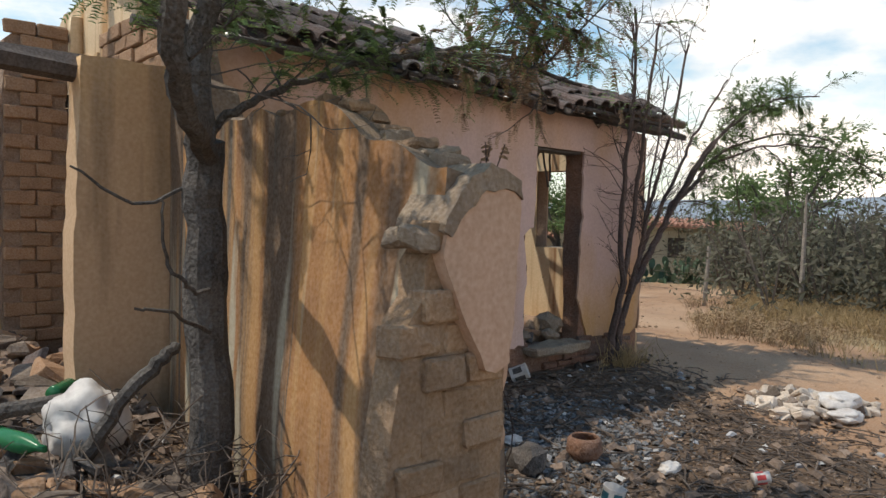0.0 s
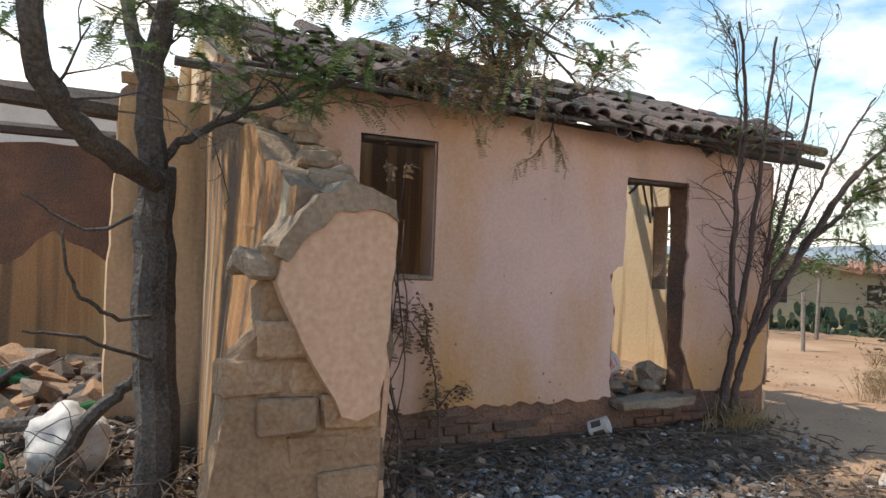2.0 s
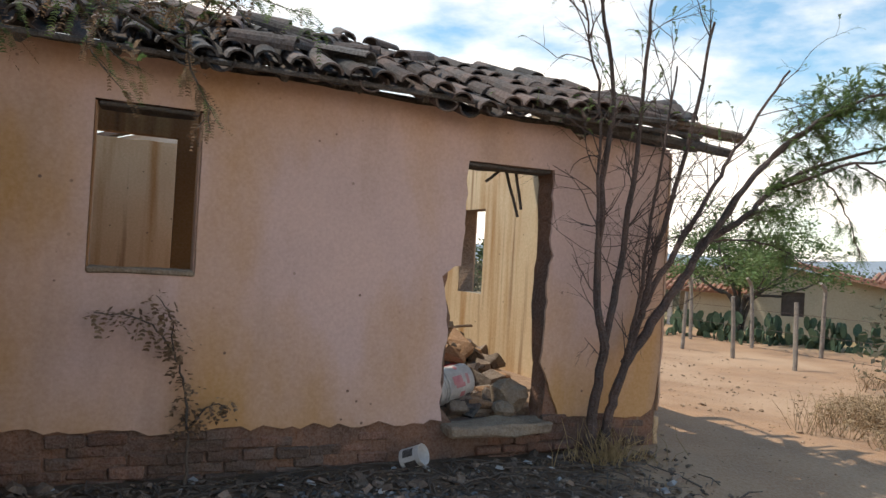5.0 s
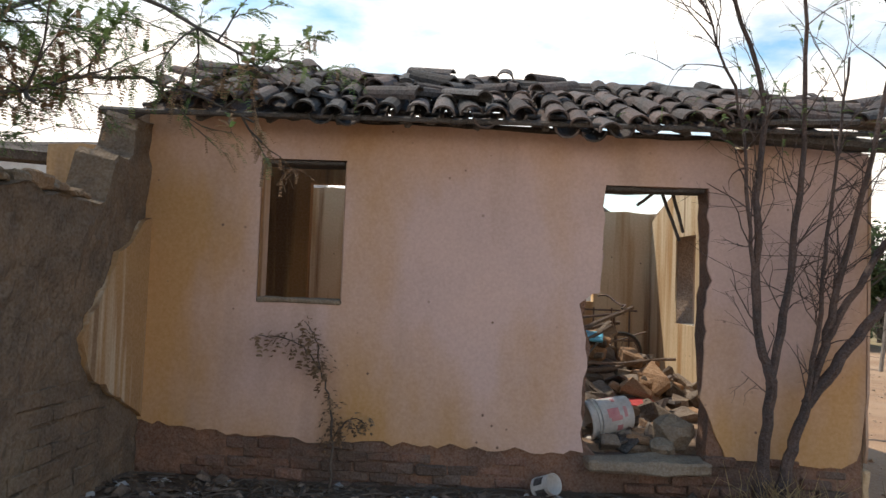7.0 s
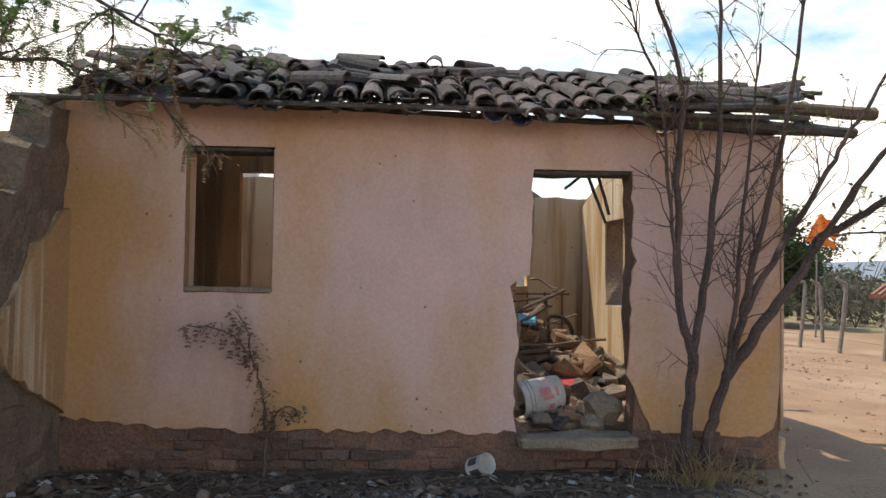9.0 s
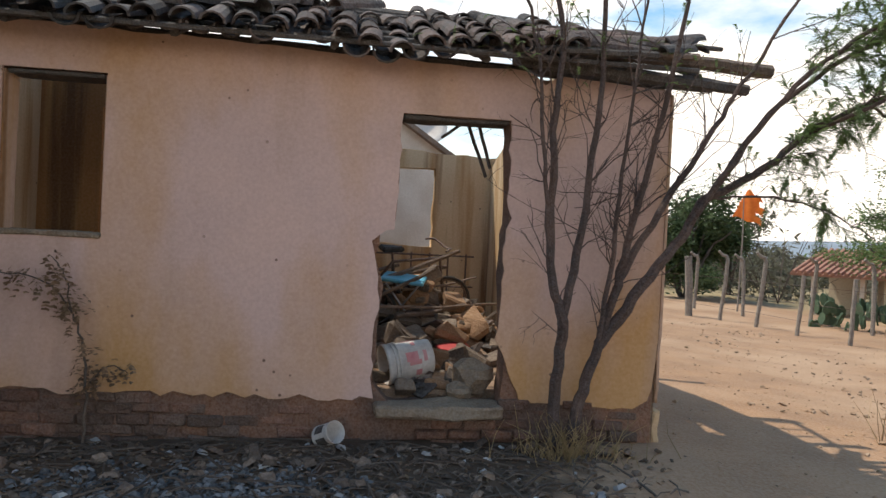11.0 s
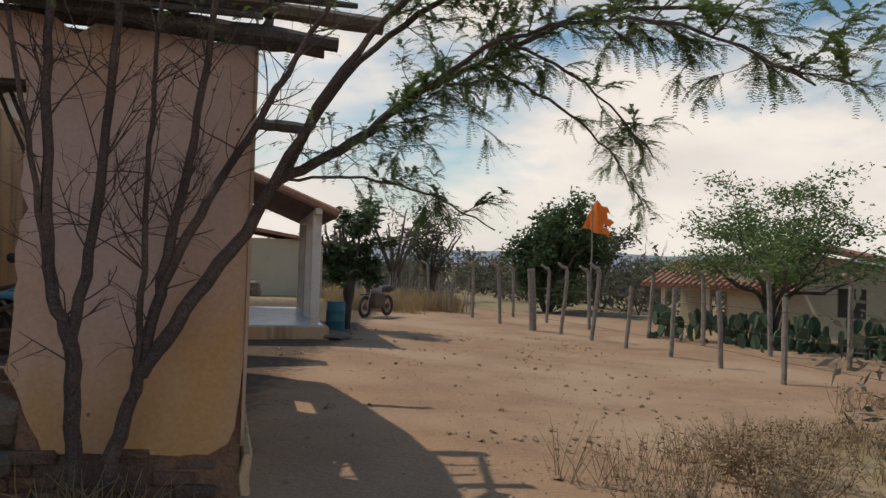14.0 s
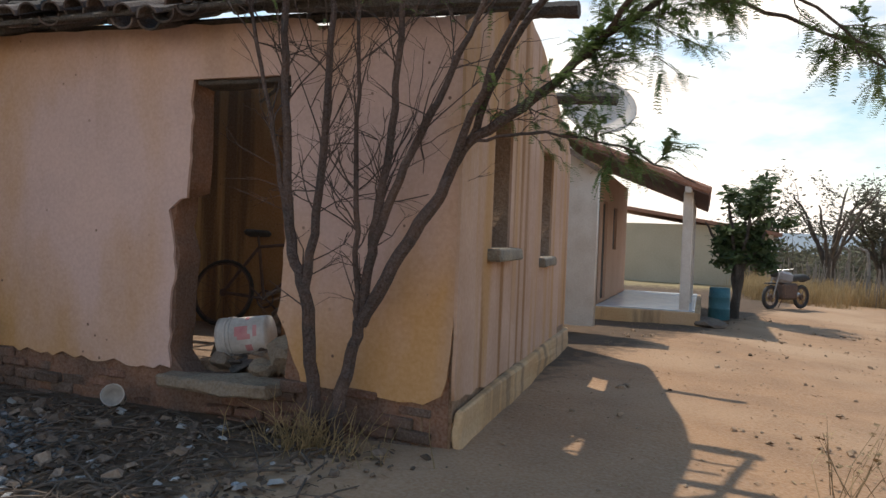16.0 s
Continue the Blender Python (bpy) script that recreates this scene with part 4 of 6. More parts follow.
    for _ in range(7000):
        p, d = rng.choice(tips)
        if p.x < 10.9 and rng.random() < .85:
            continue
        dd = (d + Vector((rng.gauss(.1, .5), rng.gauss(0, .5), rng.gauss(.0, .3)))).normalized()
        crown.append(leaf_quads(rng, p, dd, rng.uniform(.06, .13), 12, .0055, .015, .35))
    for _ in range(700):
        p, d = rng.choice(bare)
        if p.z > 2.7:
            crown.append(leaf_quads(rng, p, d, rng.uniform(.07, .13), 10, .005, .013, .5))
    leaf_part("crown", crown, M_LEAF, t, "feathery green foliage")
    # dry tuft round the foot
    tuft = []
    for _ in range(170):
        a, r = rng.uniform(0, 6.28), abs(rng.gauss(0, .28))
        p = Vector((9.5 + r * math.cos(a), -0.36 + r * .4 * math.sin(a), 0.15))
        d = Vector((rng.gauss(0, .35), rng.gauss(0, .35), 1)).normalized()
        le = rng.uniform(.12, .42)
        tuft.append(tube([p, p + d * le * .6, p + d * le + Vector((rng.gauss(0, .05), rng.gauss(0, .05), -.03))], [.004, .003, .001], 3))
    g = mesh_ob("dry_grass", *join(tuft), M_GRASS)
    tagged(g, "dry grass round the tree foot", "grass", kind="stuff")


def sapling():
    rng = random.Random(23)
    t = rooted("sapling", (6.30, -0.2, 0.2), "withered sapling with brown leaves against the wall", "plant")
    main, ch = limb([(6.29, -0.2, 0.15), (6.29, -0.17, 0.5), (6.26, -0.15, 0.8), (6.18, -0.15, 1.05), (6.0, -0.15, 1.25), (5.7, -0.15, 1.3)], .011, .004, 81, 5, .01)
    l2, ch2 = limb([(6.28, -0.17, 0.55), (6.42, -0.2, 0.72), (6.55, -0.2, 0.68)], .006, .003, 82, 5, .01)
    l3, ch3 = limb([(6.18, -0.15, 1.05), (6.14, -0.2, 1.3), (6.05, -0.2, 1.42)], .006, .003, 83, 5, .01)
    leaf_part("stem", [ch, ch2, ch3], M_TWIG, t)
    leaves = []
    for _ in range(150):
        ln = rng.choice((main[8:], main[8:], l2, l3))
        p = rng.choice(ln) + Vector((rng.gauss(0, .035), rng.gauss(0, .03), rng.gauss(0, .03)))
        leaves.append(leaf_quads(rng, p, Vector((rng.gauss(0, 1), rng.gauss(0, .4), rng.gauss(-.6, .5))).normalized(), rng.uniform(.04, .1), 3, .022, .026))
    leaf_part("foliage", leaves, M_DRYLEAF, t, "shrivelled brown leaves")


def hanging_vine():
    rng = random.Random(29)
    t = rooted("dead_vine", (4.72, -2.6, 0.1), "tangle of dead brown vine on the broken wall", "plant")
    ch, lv = [], []
    for i in range(60):
        p = Vector((4.66 + rng.uniform(0, .08), -2.55 + rng.uniform(-.25, .35), 0.05))
        top = rng.uniform(1.0, 2.1)
        pts = [p + Vector((rng.gauss(0, .05), rng.gauss(0, .06), top * k / 7)) for k in range(8)]
        ch.append(tube(bend(pts, 3, .006, i), [.003] * 22, 3))
        for k in range(5):
            q = rng.choice(pts[2:])
            lv.append(leaf_quads(rng, q, Vector((rng.gauss(0, 1), rng.gauss(0, 1), rng.gauss(-.6, .5))).normalized(), rng.uniform(.03, .07), 3, .016, .02))
    leaf_part("stem", ch, M_BARKR, t)
    leaf_part("foliage", lv, M_DRYLEAF, t)


acacia_by_wall()
stemmed_tree()
sapling()
hanging_vine()


# ---- loose things by the house ----
def lathe(profile, sides=18, m=None):
    """Verts and faces of a turned shape: (radius, height) pairs."""
    vs, fs = [], []
    for r, z in profile:
        for k in range(sides):
            a = 2 * math.pi * k / sides
            v = Vector((r * math.cos(a), r * math.sin(a), z))
            vs.append(m @ v if m else v)
    for i in range(len(profile) - 1):
        for k in range(sides):
            a, b = i * sides + k, i * sides + (k + 1) % sides
            fs.append((a, b, b + sides, a + sides))
    return vs, fs


def ring(radius, r, m=None, n=28, sides=6):
    vs, fs = [], []
    for i in range(n):
        a = 2 * math.pi * i / n
        for k in range(sides):
            b = 2 * math.pi * k / sides
            v = Vector(((radius + r * math.cos(b)) * math.cos(a), r * math.sin(b), (radius + r * math.cos(b)) * math.sin(a)))
            vs.append(m @ v if m else v)
    for i in range(n):
        for k in range(sides):
            a, b = i * sides + k, i * sides + (k + 1) % sides
            c, d = ((i + 1) % n) * sides + (k + 1) % sides, ((i + 1) % n) * sides + k
            fs.append((a, b, c, d))
    return vs, fs


def bucket():
    t = new("paint_bucket")
    t.matrix_basis = pose(8.27, 0.46, 0.66, 0, 80, 14)
    tagged(t, "white plastic paint bucket with red print, lying on its side", "bucket")
    mesh_ob("body", *lathe([(0.0, 0.36), (0.135, 0.36), (0.14, 0.34), (0.152, 0.02), (0.16, 0.015), (0.16, -0.02), (0.15, -0.02), (0.147, 0.0), (0.13, 0.34), (0.0, 0.345)], 28), M_WHITE, t, smooth=True)
    for z in (0.05, 0.08):
        mesh_ob("rim", *lathe([(0.151, z - .008), (0.160, z - .006), (0.160, z + .006), (0.151, z + .008)], 28), M_WHITE, t)
    rng = random.Random(3)
    for a0, z0, w, h in ((-2.2, .13, .5, .10), (-2.2, .27, .6, .03), (2.6, .14, .5, .12), (-1.2, .2, .4, .05), (-2.9, .2, .3, .03), (-1.75, .15, .25, .1)):
        vs, fs = [], []
        for i in range(7):
            a = a0 + w * i / 6
            for z in (z0, z0 + h):
                r = 0.1535 - (z - .02) * 0.0375 + .0015
                vs.append((r * math.cos(a), r * math.sin(a), z))
        fs = [(2 * i, 2 * i + 2, 2 * i + 3, 2 * i + 1) for i in range(6)]
        mesh_ob("print", vs, fs, M_LABEL, t, "worn pale red printed bars")


def can(x, y, z, rot, label, band, name="tin_can", r=0.075, h=0.17):
    t = new(name)
    t.matrix_basis = pose(x, y, z, *rot)
    tagged(t, label, "can")
    mesh_ob("body", *lathe([(0, -h / 2), (r, -h / 2), (r * 1.03, -h / 2 + .006), (r, -h / 2 + .014), (r, h / 2 - .012), (r * 1.03, h / 2), (r * .96, h / 2), (r * .95, -h / 2 + .01), (0, -h / 2 + .012)], 20), M_WHITE, t, smooth=True)
    for i in range(5):
        a0 = i * 1.25
        vs = [((r + .002) * math.cos(a0 + .8 * k / 4), (r + .002) * math.sin(a0 + .8 * k / 4), zz) for k in range(5) for zz in (-h * .3, h * (.1 + .06 * i))]
        mesh_ob("print", vs, [(2 * k, 2 * k + 2, 2 * k + 3, 2 * k + 1) for k in range(4)], band, t)


def bicycle(name, x, y, z, rz, lean, label, seat=M_RUBBER):
    t = new(name)
    t.matrix_basis = pose(x, y, z, lean, 0, rz)
    tagged(t, label, "bicycle")
    R = 0.32
    for nm, cx in (("rear_wheel", 0.0), ("front_wheel", 1.02)):
        w = mesh_ob(nm, *ring(R, .018, pose(cx, 0, R)), M_RUBBER, t)
        sp = [tube([(cx, 0, R), (cx + (R - .02) * math.cos(a), 0, R + (R - .02) * math.sin(a))], [.0025, .0025], 3) for a in [k * math.pi / 9 for k in range(18)]]
        mesh_ob("rim", *join([ring(R - .025, .010, pose(cx, 0, R)), ring(.02, .02, pose(cx, 0, R), 10)]), M_STEEL, w)
        mesh_ob("spokes", *join(sp), M_STEEL, w)
    bb, st, ht, hb_ = (.45, 0, .28), (.33, 0, .80), (.88, 0, .86), (.92, 0, .70)
    mesh_ob("frame", *join([tube([a, b], [.016, .016], 7) for a, b in ((bb, st), (st, ht), (bb, hb_), (ht, hb_), ((0, 0, R), bb), ((0, 0, R), st), (hb_, (1.02, 0, R)))]), M_STEEL, t)
    mesh_ob("handlebar", *tube(bend([(.80, -.26, 1.0), (.88, -.2, 1.02), (.93, -.05, .98), (.93, .05, .98), (.88, .2, 1.02), (.80, .26, 1.0)], 4, 0, 1), [.012] * 21, 6), M_STEEL, t)
    mesh_ob("seat_post", *tube([st, (.30, 0, .92)], [.013, .013], 6), M_STEEL, t)
    bm = box_bm(.27, .16, .06, pose(.30, 0, .94), bevel=.025)
    for v in bm.verts:
        if v.co.x > .33:
            v.co.y *= .4
    part("saddle", bm, seat, t)
    mesh_ob("crank", *join([ring(.085, .01, pose(.45, .03, .28), 16), tube([(.45, .05, .28), (.58, .05, .18)], [.01, .01], 5), tube([(.45, -.05, .28), (.32, -.05, .38)], [.01, .01], 5)]), M_STEEL, t)


bucket()
can(7.86, -0.22, 0.30, (65, 20, 30), "dented white paint tin with dark print by the wall", M_BURNT)
can(6.35, -2.3, 0.11, (10, 8, 0), "white plastic tub lying in the litter", M_TANK, "plastic_tub", .07, .1)
can(7.4, -2.75, 0.10, (80, 10, 40), "small red and white tin in the litter", M_REDP, "tin_can", .04, .11)
bicycle("bicycle", 7.15, 1.85, 0.55, 8, -12, "old rusty bicycle leaning on the inner wall")
bicycle("bicycle", 8.05, 2.55, 0.62, 20, 14, "rusty bicycle lying against the rubble heap")


def folding_chair():
    t = new("folding_chair")
    t.matrix_basis = pose(8.55, 2.35, 0.72, 8, 0, -12)
    tagged(t, "folding garden chair with chrome legs and blue seat", "chair")
    for y in (-.18, .18):
        mesh_ob("leg", *tube([(-.2, y, 0), (.18, y, .5)], [.011, .011], 6), M_CHROME, t)
        mesh_ob("leg", *tube([(.2, y, 0), (-.16, y, .5)], [.011, .011], 6), M_CHROME, t)
    for x in (-.2, .2):
        mesh_ob("crossbar", *tube([(x, -.18, .0), (x, .18, .0)], [.011, .011], 6), M_CHROME, t)
    part("seat", box_bm(.44, .4, .035, pose(0, 0, .52, 0, 6, 0), bevel=.012, rough=.01, cuts=2), M_BLUE, t, "sky blue plastic seat")


folding_chair()


def stone(name, x, y, z, s, mtl, label, cat="stone", group="", seed=0, flat=.7, parent=None):
    bm = bmesh.new()
    bmesh.ops.create_icosphere(bm, subdivisions=2, radius=1)
    for v in bm.verts:
        k = 1 + .35 * noise.noise(v.co * 1.3 + Vector((seed * 7.3, 0, 0))) + .12 * noise.noise(v.co * 4 + Vector((seed, 2, 0)))
        v.co = Vector((v.co.x * s * 1.15, v.co.y * s, v.co.z * s * flat)) * k
    me = bpy.data.meshes.new(name)
    bm.to_mesh(me)
    bm.free()
    me.materials.append(mtl)
    ob = new(name, me)
    ob.matrix_basis = pose(x, y, z, 0, 0, seed * 47)
    if parent:
        ob.parent = parent
    else:
        tagged(ob, label, cat, group)
    return ob


stone("cement_lump", 8.92, 0.30, 0.62, .15, M_GREYB, "grey lump of broken cement in the doorway", "rubble", seed=3, flat=.9)
stone("cement_lump", 8.80, 0.16, 0.53, .10, M_GREYB, "grey lump of broken cement in the doorway", "rubble", seed=4)
stone("red_rag", 8.95, 1.5, 0.66, .16, M_REDP, "crumpled red plastic sheet on the rubble", "plastic sheet", seed=9, flat=.25)
stone("charred_pot", 6.33, -1.62, 0.16, .13, M_BURNT, "round charred cooking pot in the ash", "pot", seed=5, flat=.85)
lp = lathe([(.0, 0), (.09, .0), (.13, .06), (.125, .14), (.10, .17), (.09, .165), (.115, .13), (.12, .06), (.08, .015), (0, .012)], 18)
tagged(mesh_ob("clay_pot", [Vector(v) + Vector((6.85, -1.72, .07)) for v in lp[0]], lp[1], M_MUD, smooth=True), "broken reddish clay pot lying in ash", "pot")


def sack(name, x, y, z, s, label, seed):
    bm = bmesh.new()
    bmesh.ops.create_icosphere(bm, subdivisions=4, radius=1)
    for v in bm.verts:
        c = v.co.copy()
        k = 1 + .30 * noise.noise(c * 1.5 + Vector((seed, 0, 0))) + .10 * noise.noise(c * 4.5 + Vector((0, seed, 0))) + .10 * abs(noise.noise(c * 6 + Vector((seed, seed, 0)))) + .06 * abs(noise.noise(c * 13))
        v.co = Vector((c.x * s[0], c.y * s[1], c.z * s[2])) * k
    me = bpy.data.meshes.new(name)
    bm.to_mesh(me)
    bm.free()
    me.materials.append(M_WHITE)
    me.polygons.foreach_set("use_smooth", [True] * len(me.polygons))
    ob = new(name, me)
    ob.location = (x, y, z)
    return tagged(ob, label, "bag")


sack("plastic_sack", 3.72, -0.98, 0.72, (.19, .16, .18), "white plastic sack on the rubble and brush", 1)
sack("plastic_bag", 10.05, -2.36, 0.13, (.24, .17, .08), "crumpled white plastic bag on the stones", 2)
sack("plastic_bag", 9.85, -2.48, 0.05, (.2, .13, .06), "flattened white plastic bag on the ground", 3)
sack("plastic_bag", 7.2, -2.2, 0.06, (.1, .06, .04), "small crumpled white bag on the ground", 4)
sack("plastic_bag", 6.6, -1.25, 0.13, (.09, .06, .045), "torn whitish bag beside the ash", 5)
for i, (x, y, z, rz) in enumerate(((3.35, -1.0, .72, 20), (3.1, -0.7, .7, 75), (3.75, -0.3, .72, 140), (3.3, 0.9, .78, 40))):
    b = lathe([(0, 0), (.045, 0), (.048, .02), (.048, .20), (.018, .27), (.016, .32), (0, .32)], 14, pose(x, y, z, 90, 0, rz))
    tagged(mesh_ob("bottle", *b, M_GLASSG, smooth=True), "green plastic bottle lying on rubble", "bottle", "bottles on the rubble")


def shard_meshes(mtl, k0, flat, n=5):
    out = []
    for k in range(n):
        bm = box_bm(1, .7, flat, bevel=.08)
        for v in bm.verts:
            v.co += noise.noise_vector(v.co * 1.6 + Vector((k * 5.1 + k0, 0, 0))) * .28
            v.co.z = max(-flat, min(flat, v.co.z))
        me = bpy.data.meshes.new("rubble_piece")
        bmesh.ops.recalc_face_normals(bm, faces=bm.faces[:])
        bm.to_mesh(me)
        bm.free()
        me.materials.append(mtl)
        out.append(me)
    return out


SH_STONE, SH_BRICK, SH_TILE = shard_meshes(M_STONE, 0, .5), shard_meshes(M_BRICK, 20, .4), shard_meshes(M_TILE, 40, .18)
SH_PALE = shard_meshes(mat("pale_rubble", (0.52, 0.42, 0.33), (0.62, 0.54, 0.46), .95, 6, .8, .4, 60, rand=.2), 60, .45)
SH_ASH = shard_meshes(M_ASH, 80, .35)


def heap(name, cx, cy, rx, ry, h, n, sizes, kinds, label, seed, base=None):
    """A pile of separate pieces, resting on one another."""
    rng = random.Random(seed)
    t = thing(name, cx, cy, base if base is not None else ground_z(cx, cy), label, "rubble")
    for _ in range(n):
        a, r = rng.uniform(0, 6.28), math.sqrt(rng.random())
        s = rng.uniform(*sizes)
        ob = new("piece", rng.choice(rng.choice(kinds)))
        ob.parent = t
        ob.matrix_basis = pose(rx * r * math.cos(a), ry * r * math.sin(a), h * (1 - r) * rng.uniform(.55, 1.0) + s * .12, rng.uniform(-35, 35), rng.uniform(-35, 35), rng.uniform(0, 360)) @ Matrix.Diagonal((s, s, s, 1))
    bm = bmesh.new()
    bmesh.ops.create_cone(bm, cap_ends=True, segments=18, radius1=1, radius2=.12, depth=1)
    for v in bm.verts:
        v.co = Vector((v.co.x * rx * .95, v.co.y * ry * .95, (v.co.z + .5) * h * .7 - .03))
    part("soil", bm, M_CORE, t)
    return t


heap("rubble_heap", 9.85, -1.95, .55, .42, .16, 85, (.06, .2), (SH_PALE, SH_PALE, SH_STONE), "heap of pale broken stone and plaster on the yard", 91)
heap("rubble_heap", 10.35, -2.3, .35, .3, .10, 50, (.05, .16), (SH_PALE, SH_STONE), "heap of pale broken stone and plaster on the yard", 92)
inner = heap("rubble_heap", 8.7, 2.6, 1.2, 1.4, 0.8, 170, (.12, .36), (SH_TILE, SH_BRICK, SH_STONE, SH_STONE), "tall heap of fallen tiles, stones and poles inside", 93, 0.5)
heap("rubble_heap", 8.6, 0.75, .5, .5, .12, 60, (.06, .2), (SH_TILE, SH_STONE, SH_BRICK), "broken tiles and stones inside the doorway", 94, 0.5)
heap("rubble_heap", 3.2, 1.2, 1.6, 1.5, .35, 170, (.1, .34), (SH_TILE, SH_BRICK, SH_STONE), "fallen tiles and bricks covering the open room", 95, 0.5)
heap("rubble_heap", 3.2, -1.3, 1.0, .9, .22, 110, (.09, .3), (SH_BRICK, SH_STONE, SH_TILE), "broken bricks and stones in front of the open room", 96, 0.45)
rng = random.Random(97)
for i in range(12):
    a = Vector((7.9 + rng.uniform(-.3, .7), 1.4 + rng.uniform(0, 1.2), .75 + rng.uniform(0, .5)))
    b = a + Vector((rng.uniform(.5, 1.5), rng.uniform(.2, 1.1), rng.uniform(.0, .45)))
    ob = mesh_ob("pole", *tube(bend([a - Vector((8.7, 2.6, .5)), (a + b) / 2 - Vector((8.7, 2.6, .52)), b - Vector((8.7, 2.6, .5))], 3, .01, i), [rng.uniform(.012, .026)] * 7, 6), M_WOOD, inner)
# iron bars of an old window grille standing in the heap
gr = thing("iron_grille", 8.9, 4.2, 0.5, "rusty iron grille standing against the back wall", "grille")
for i in range(6):
    mesh_ob("bar", *tube([(-.6 + i * .24, 0, 0), (-.6 + i * .24, 0, .98)], [.012, .012], 6), M_STEEL, gr)
for z in (.55, .95):
    mesh_ob("rail", *tube([(-.7, 0, z), (.7, 0, z)], [.012, .012], 6), M_STEEL, gr)
for a, b in (((8.77, .35, 2.62), (8.97, .4, 2.15)), ((8.85, .3, 2.62), (9.0, .4, 2.22)), ((8.6, .32, 2.42), (8.83, .35, 2.6))):
    roof_stick("lath", a, b, .013)


# ---- litter: leaves, twigs and chips nobody could count ----
def scatter(name, n, region, sizes, mtl, label, seed, kind="chip", dens=None):
    rng = random.Random(seed)
    vs, fs = [], []
    x0, x1, y0, y1 = region
    k = 0
    while k < n:
        x, y = rng.uniform(x0, x1), rng.uniform(y0, y1)
        if dens and rng.random() > dens(x, y):
            k += 0.2
            continue
        k += 1
        z = ground_z(x, y)
        s = rng.uniform(*sizes)
        o = len(vs)
        m = pose(x, y, z + s * .12, rng.uniform(-30, 30), rng.uniform(-30, 30), rng.uniform(0, 360))
        if kind == "chip":
            pts = [(-.5, -.35, 0), (.45, -.3, 0), (.5, .3, 0), (-.4, .4, 0), (-.3, -.2, .28), (.3, -.15, .3), (.3, .2, .25), (-.25, .25, .3)]
            vs += [m @ (Vector(p_) * s * rng.uniform(.8, 1.2)) for p_ in pts]
            fs += [tuple(o + i for i in q) for q in ((4, 5, 6, 7), (0, 1, 5, 4), (1, 2, 6, 5), (2, 3, 7, 6), (3, 0, 4, 7))]
        elif kind == "leaf":
            vs += [m @ Vector(p_) for p_ in ((-s * .5, 0, 0), (0, -s * .22, s * .08), (s * .5, 0, 0), (0, s * .22, s * .1))]
            fs.append((o, o + 1, o + 2, o + 3))
        else:
            le = s * rng.uniform(2, 6)
            r = s * .09
            d = Vector((math.cos(k), math.sin(k), rng.uniform(-.04, .1)))
            c = Vector((x, y, z + .015))
            pts = [c - d * le / 2, c + Vector((rng.gauss(0, .02), rng.gauss(0, .02), .02)), c + d * le / 2]
            v, f = tube(pts, [r, r, r * .6], 4)
            vs += v
            fs += [tuple(i + o for i in q) for q in f]
    ob = mesh_ob(name, vs, fs, mtl)
    return tagged(ob, label, "litter", kind="stuff")


near = lambda x, y: (1 - sstep(8.8, 10.3, x - .2 * (y + 1))) * (0.35 + 0.65 * sstep(-4.5, -2.0, y)) if x > 4.7 or y < -3 else 0.9
M_STONEI = mat("small_rubble", (0.095, 0.06, 0.04), (0.20, 0.135, 0.09), .95, 5, .8, .2, 60, rand=.5, island=True)
M_GRASSL = mat("brown_straw", (0.24, 0.15, 0.08), (0.36, 0.26, 0.14), .95, 5, .6, 0, 40, rand=.4, island=True)
M_PEB = mat("earthy_pebbles", (0.30, 0.19, 0.11), (0.38, 0.27, 0.18), .95, 5, .8, 0, 60, rand=.3, island=True)
M_PAPER = mat("pale_scraps", (0.5, 0.48, 0.45), (0.36, 0.36, 0.38), .8, 5, .6, 0, 40, rand=.3, island=True)
M_ASHI = mat("ash_crumbs", (0.07, 0.07, 0.073), (0.17, 0.17, 0.175), .95, 7, .8, 0, 60, rand=.6, island=True)
YARD = (1.0, 10.6, -6.0, -0.12)
scatter("litter_chips", 9000, YARD, (.015, .055), M_STONEI, "small chips of tile and stone over the yard", 101, dens=near)
scatter("litter_stones", 900, YARD, (.05, .13), M_STONEI, "stones and tile fragments over the yard", 102, dens=near)
scatter("litter_leaves", 9000, YARD, (.02, .06), M_DRYLEAF, "dry leaves strewn over the yard", 103, "leaf", near)
scatter("litter_twigs", 3800, YARD, (.03, .09), M_TWIG, "dry twigs strewn over the yard", 104, "twig", near)
scatter("litter_scraps", 420, YARD, (.025, .09), M_PAPER, "pale scraps of plastic and paper", 105, "chip", near)
scatter("ash_crumbs", 5200, (5.5, 8.6, -2.3, -.45), (.012, .06), M_ASHI, "charcoal and ash crumbs", 106, dens=lambda x, y: max(0, 1 - math.hypot((x - 7.0) / 1.6, (y + 1.35) / .95)))
scatter("yard_pebbles", 900, (10.4, 19, -5, 14), (.008, .03), M_PEB, "pebbles and dung on the bare yard", 107)
scatter("yard_straw", 2600, (10.4, 18.5, -5, 13), (.015, .045), M_GRASSL, "straw and dry leaves on the bare yard", 109, "leaf", lambda x, y: .25 + .75 * (noise.noise(Vector((x * .6, y * 1.3, 3))) > .12))
scatter("yard_clods", 500, (10.4, 18.5, -4, 13), (.03, .08), M_PEB, "low clods of earth and dung", 110, dens=lambda x, y: .08 + .9 * (noise.noise(Vector((x * .5, y * 1.1, 8))) > .25))
scatter("open_room_chips", 2200, (1.0, 4.2, -2.5, 2.8), (.03, .12), M_STONEI, "broken tile chips over the open room", 108)


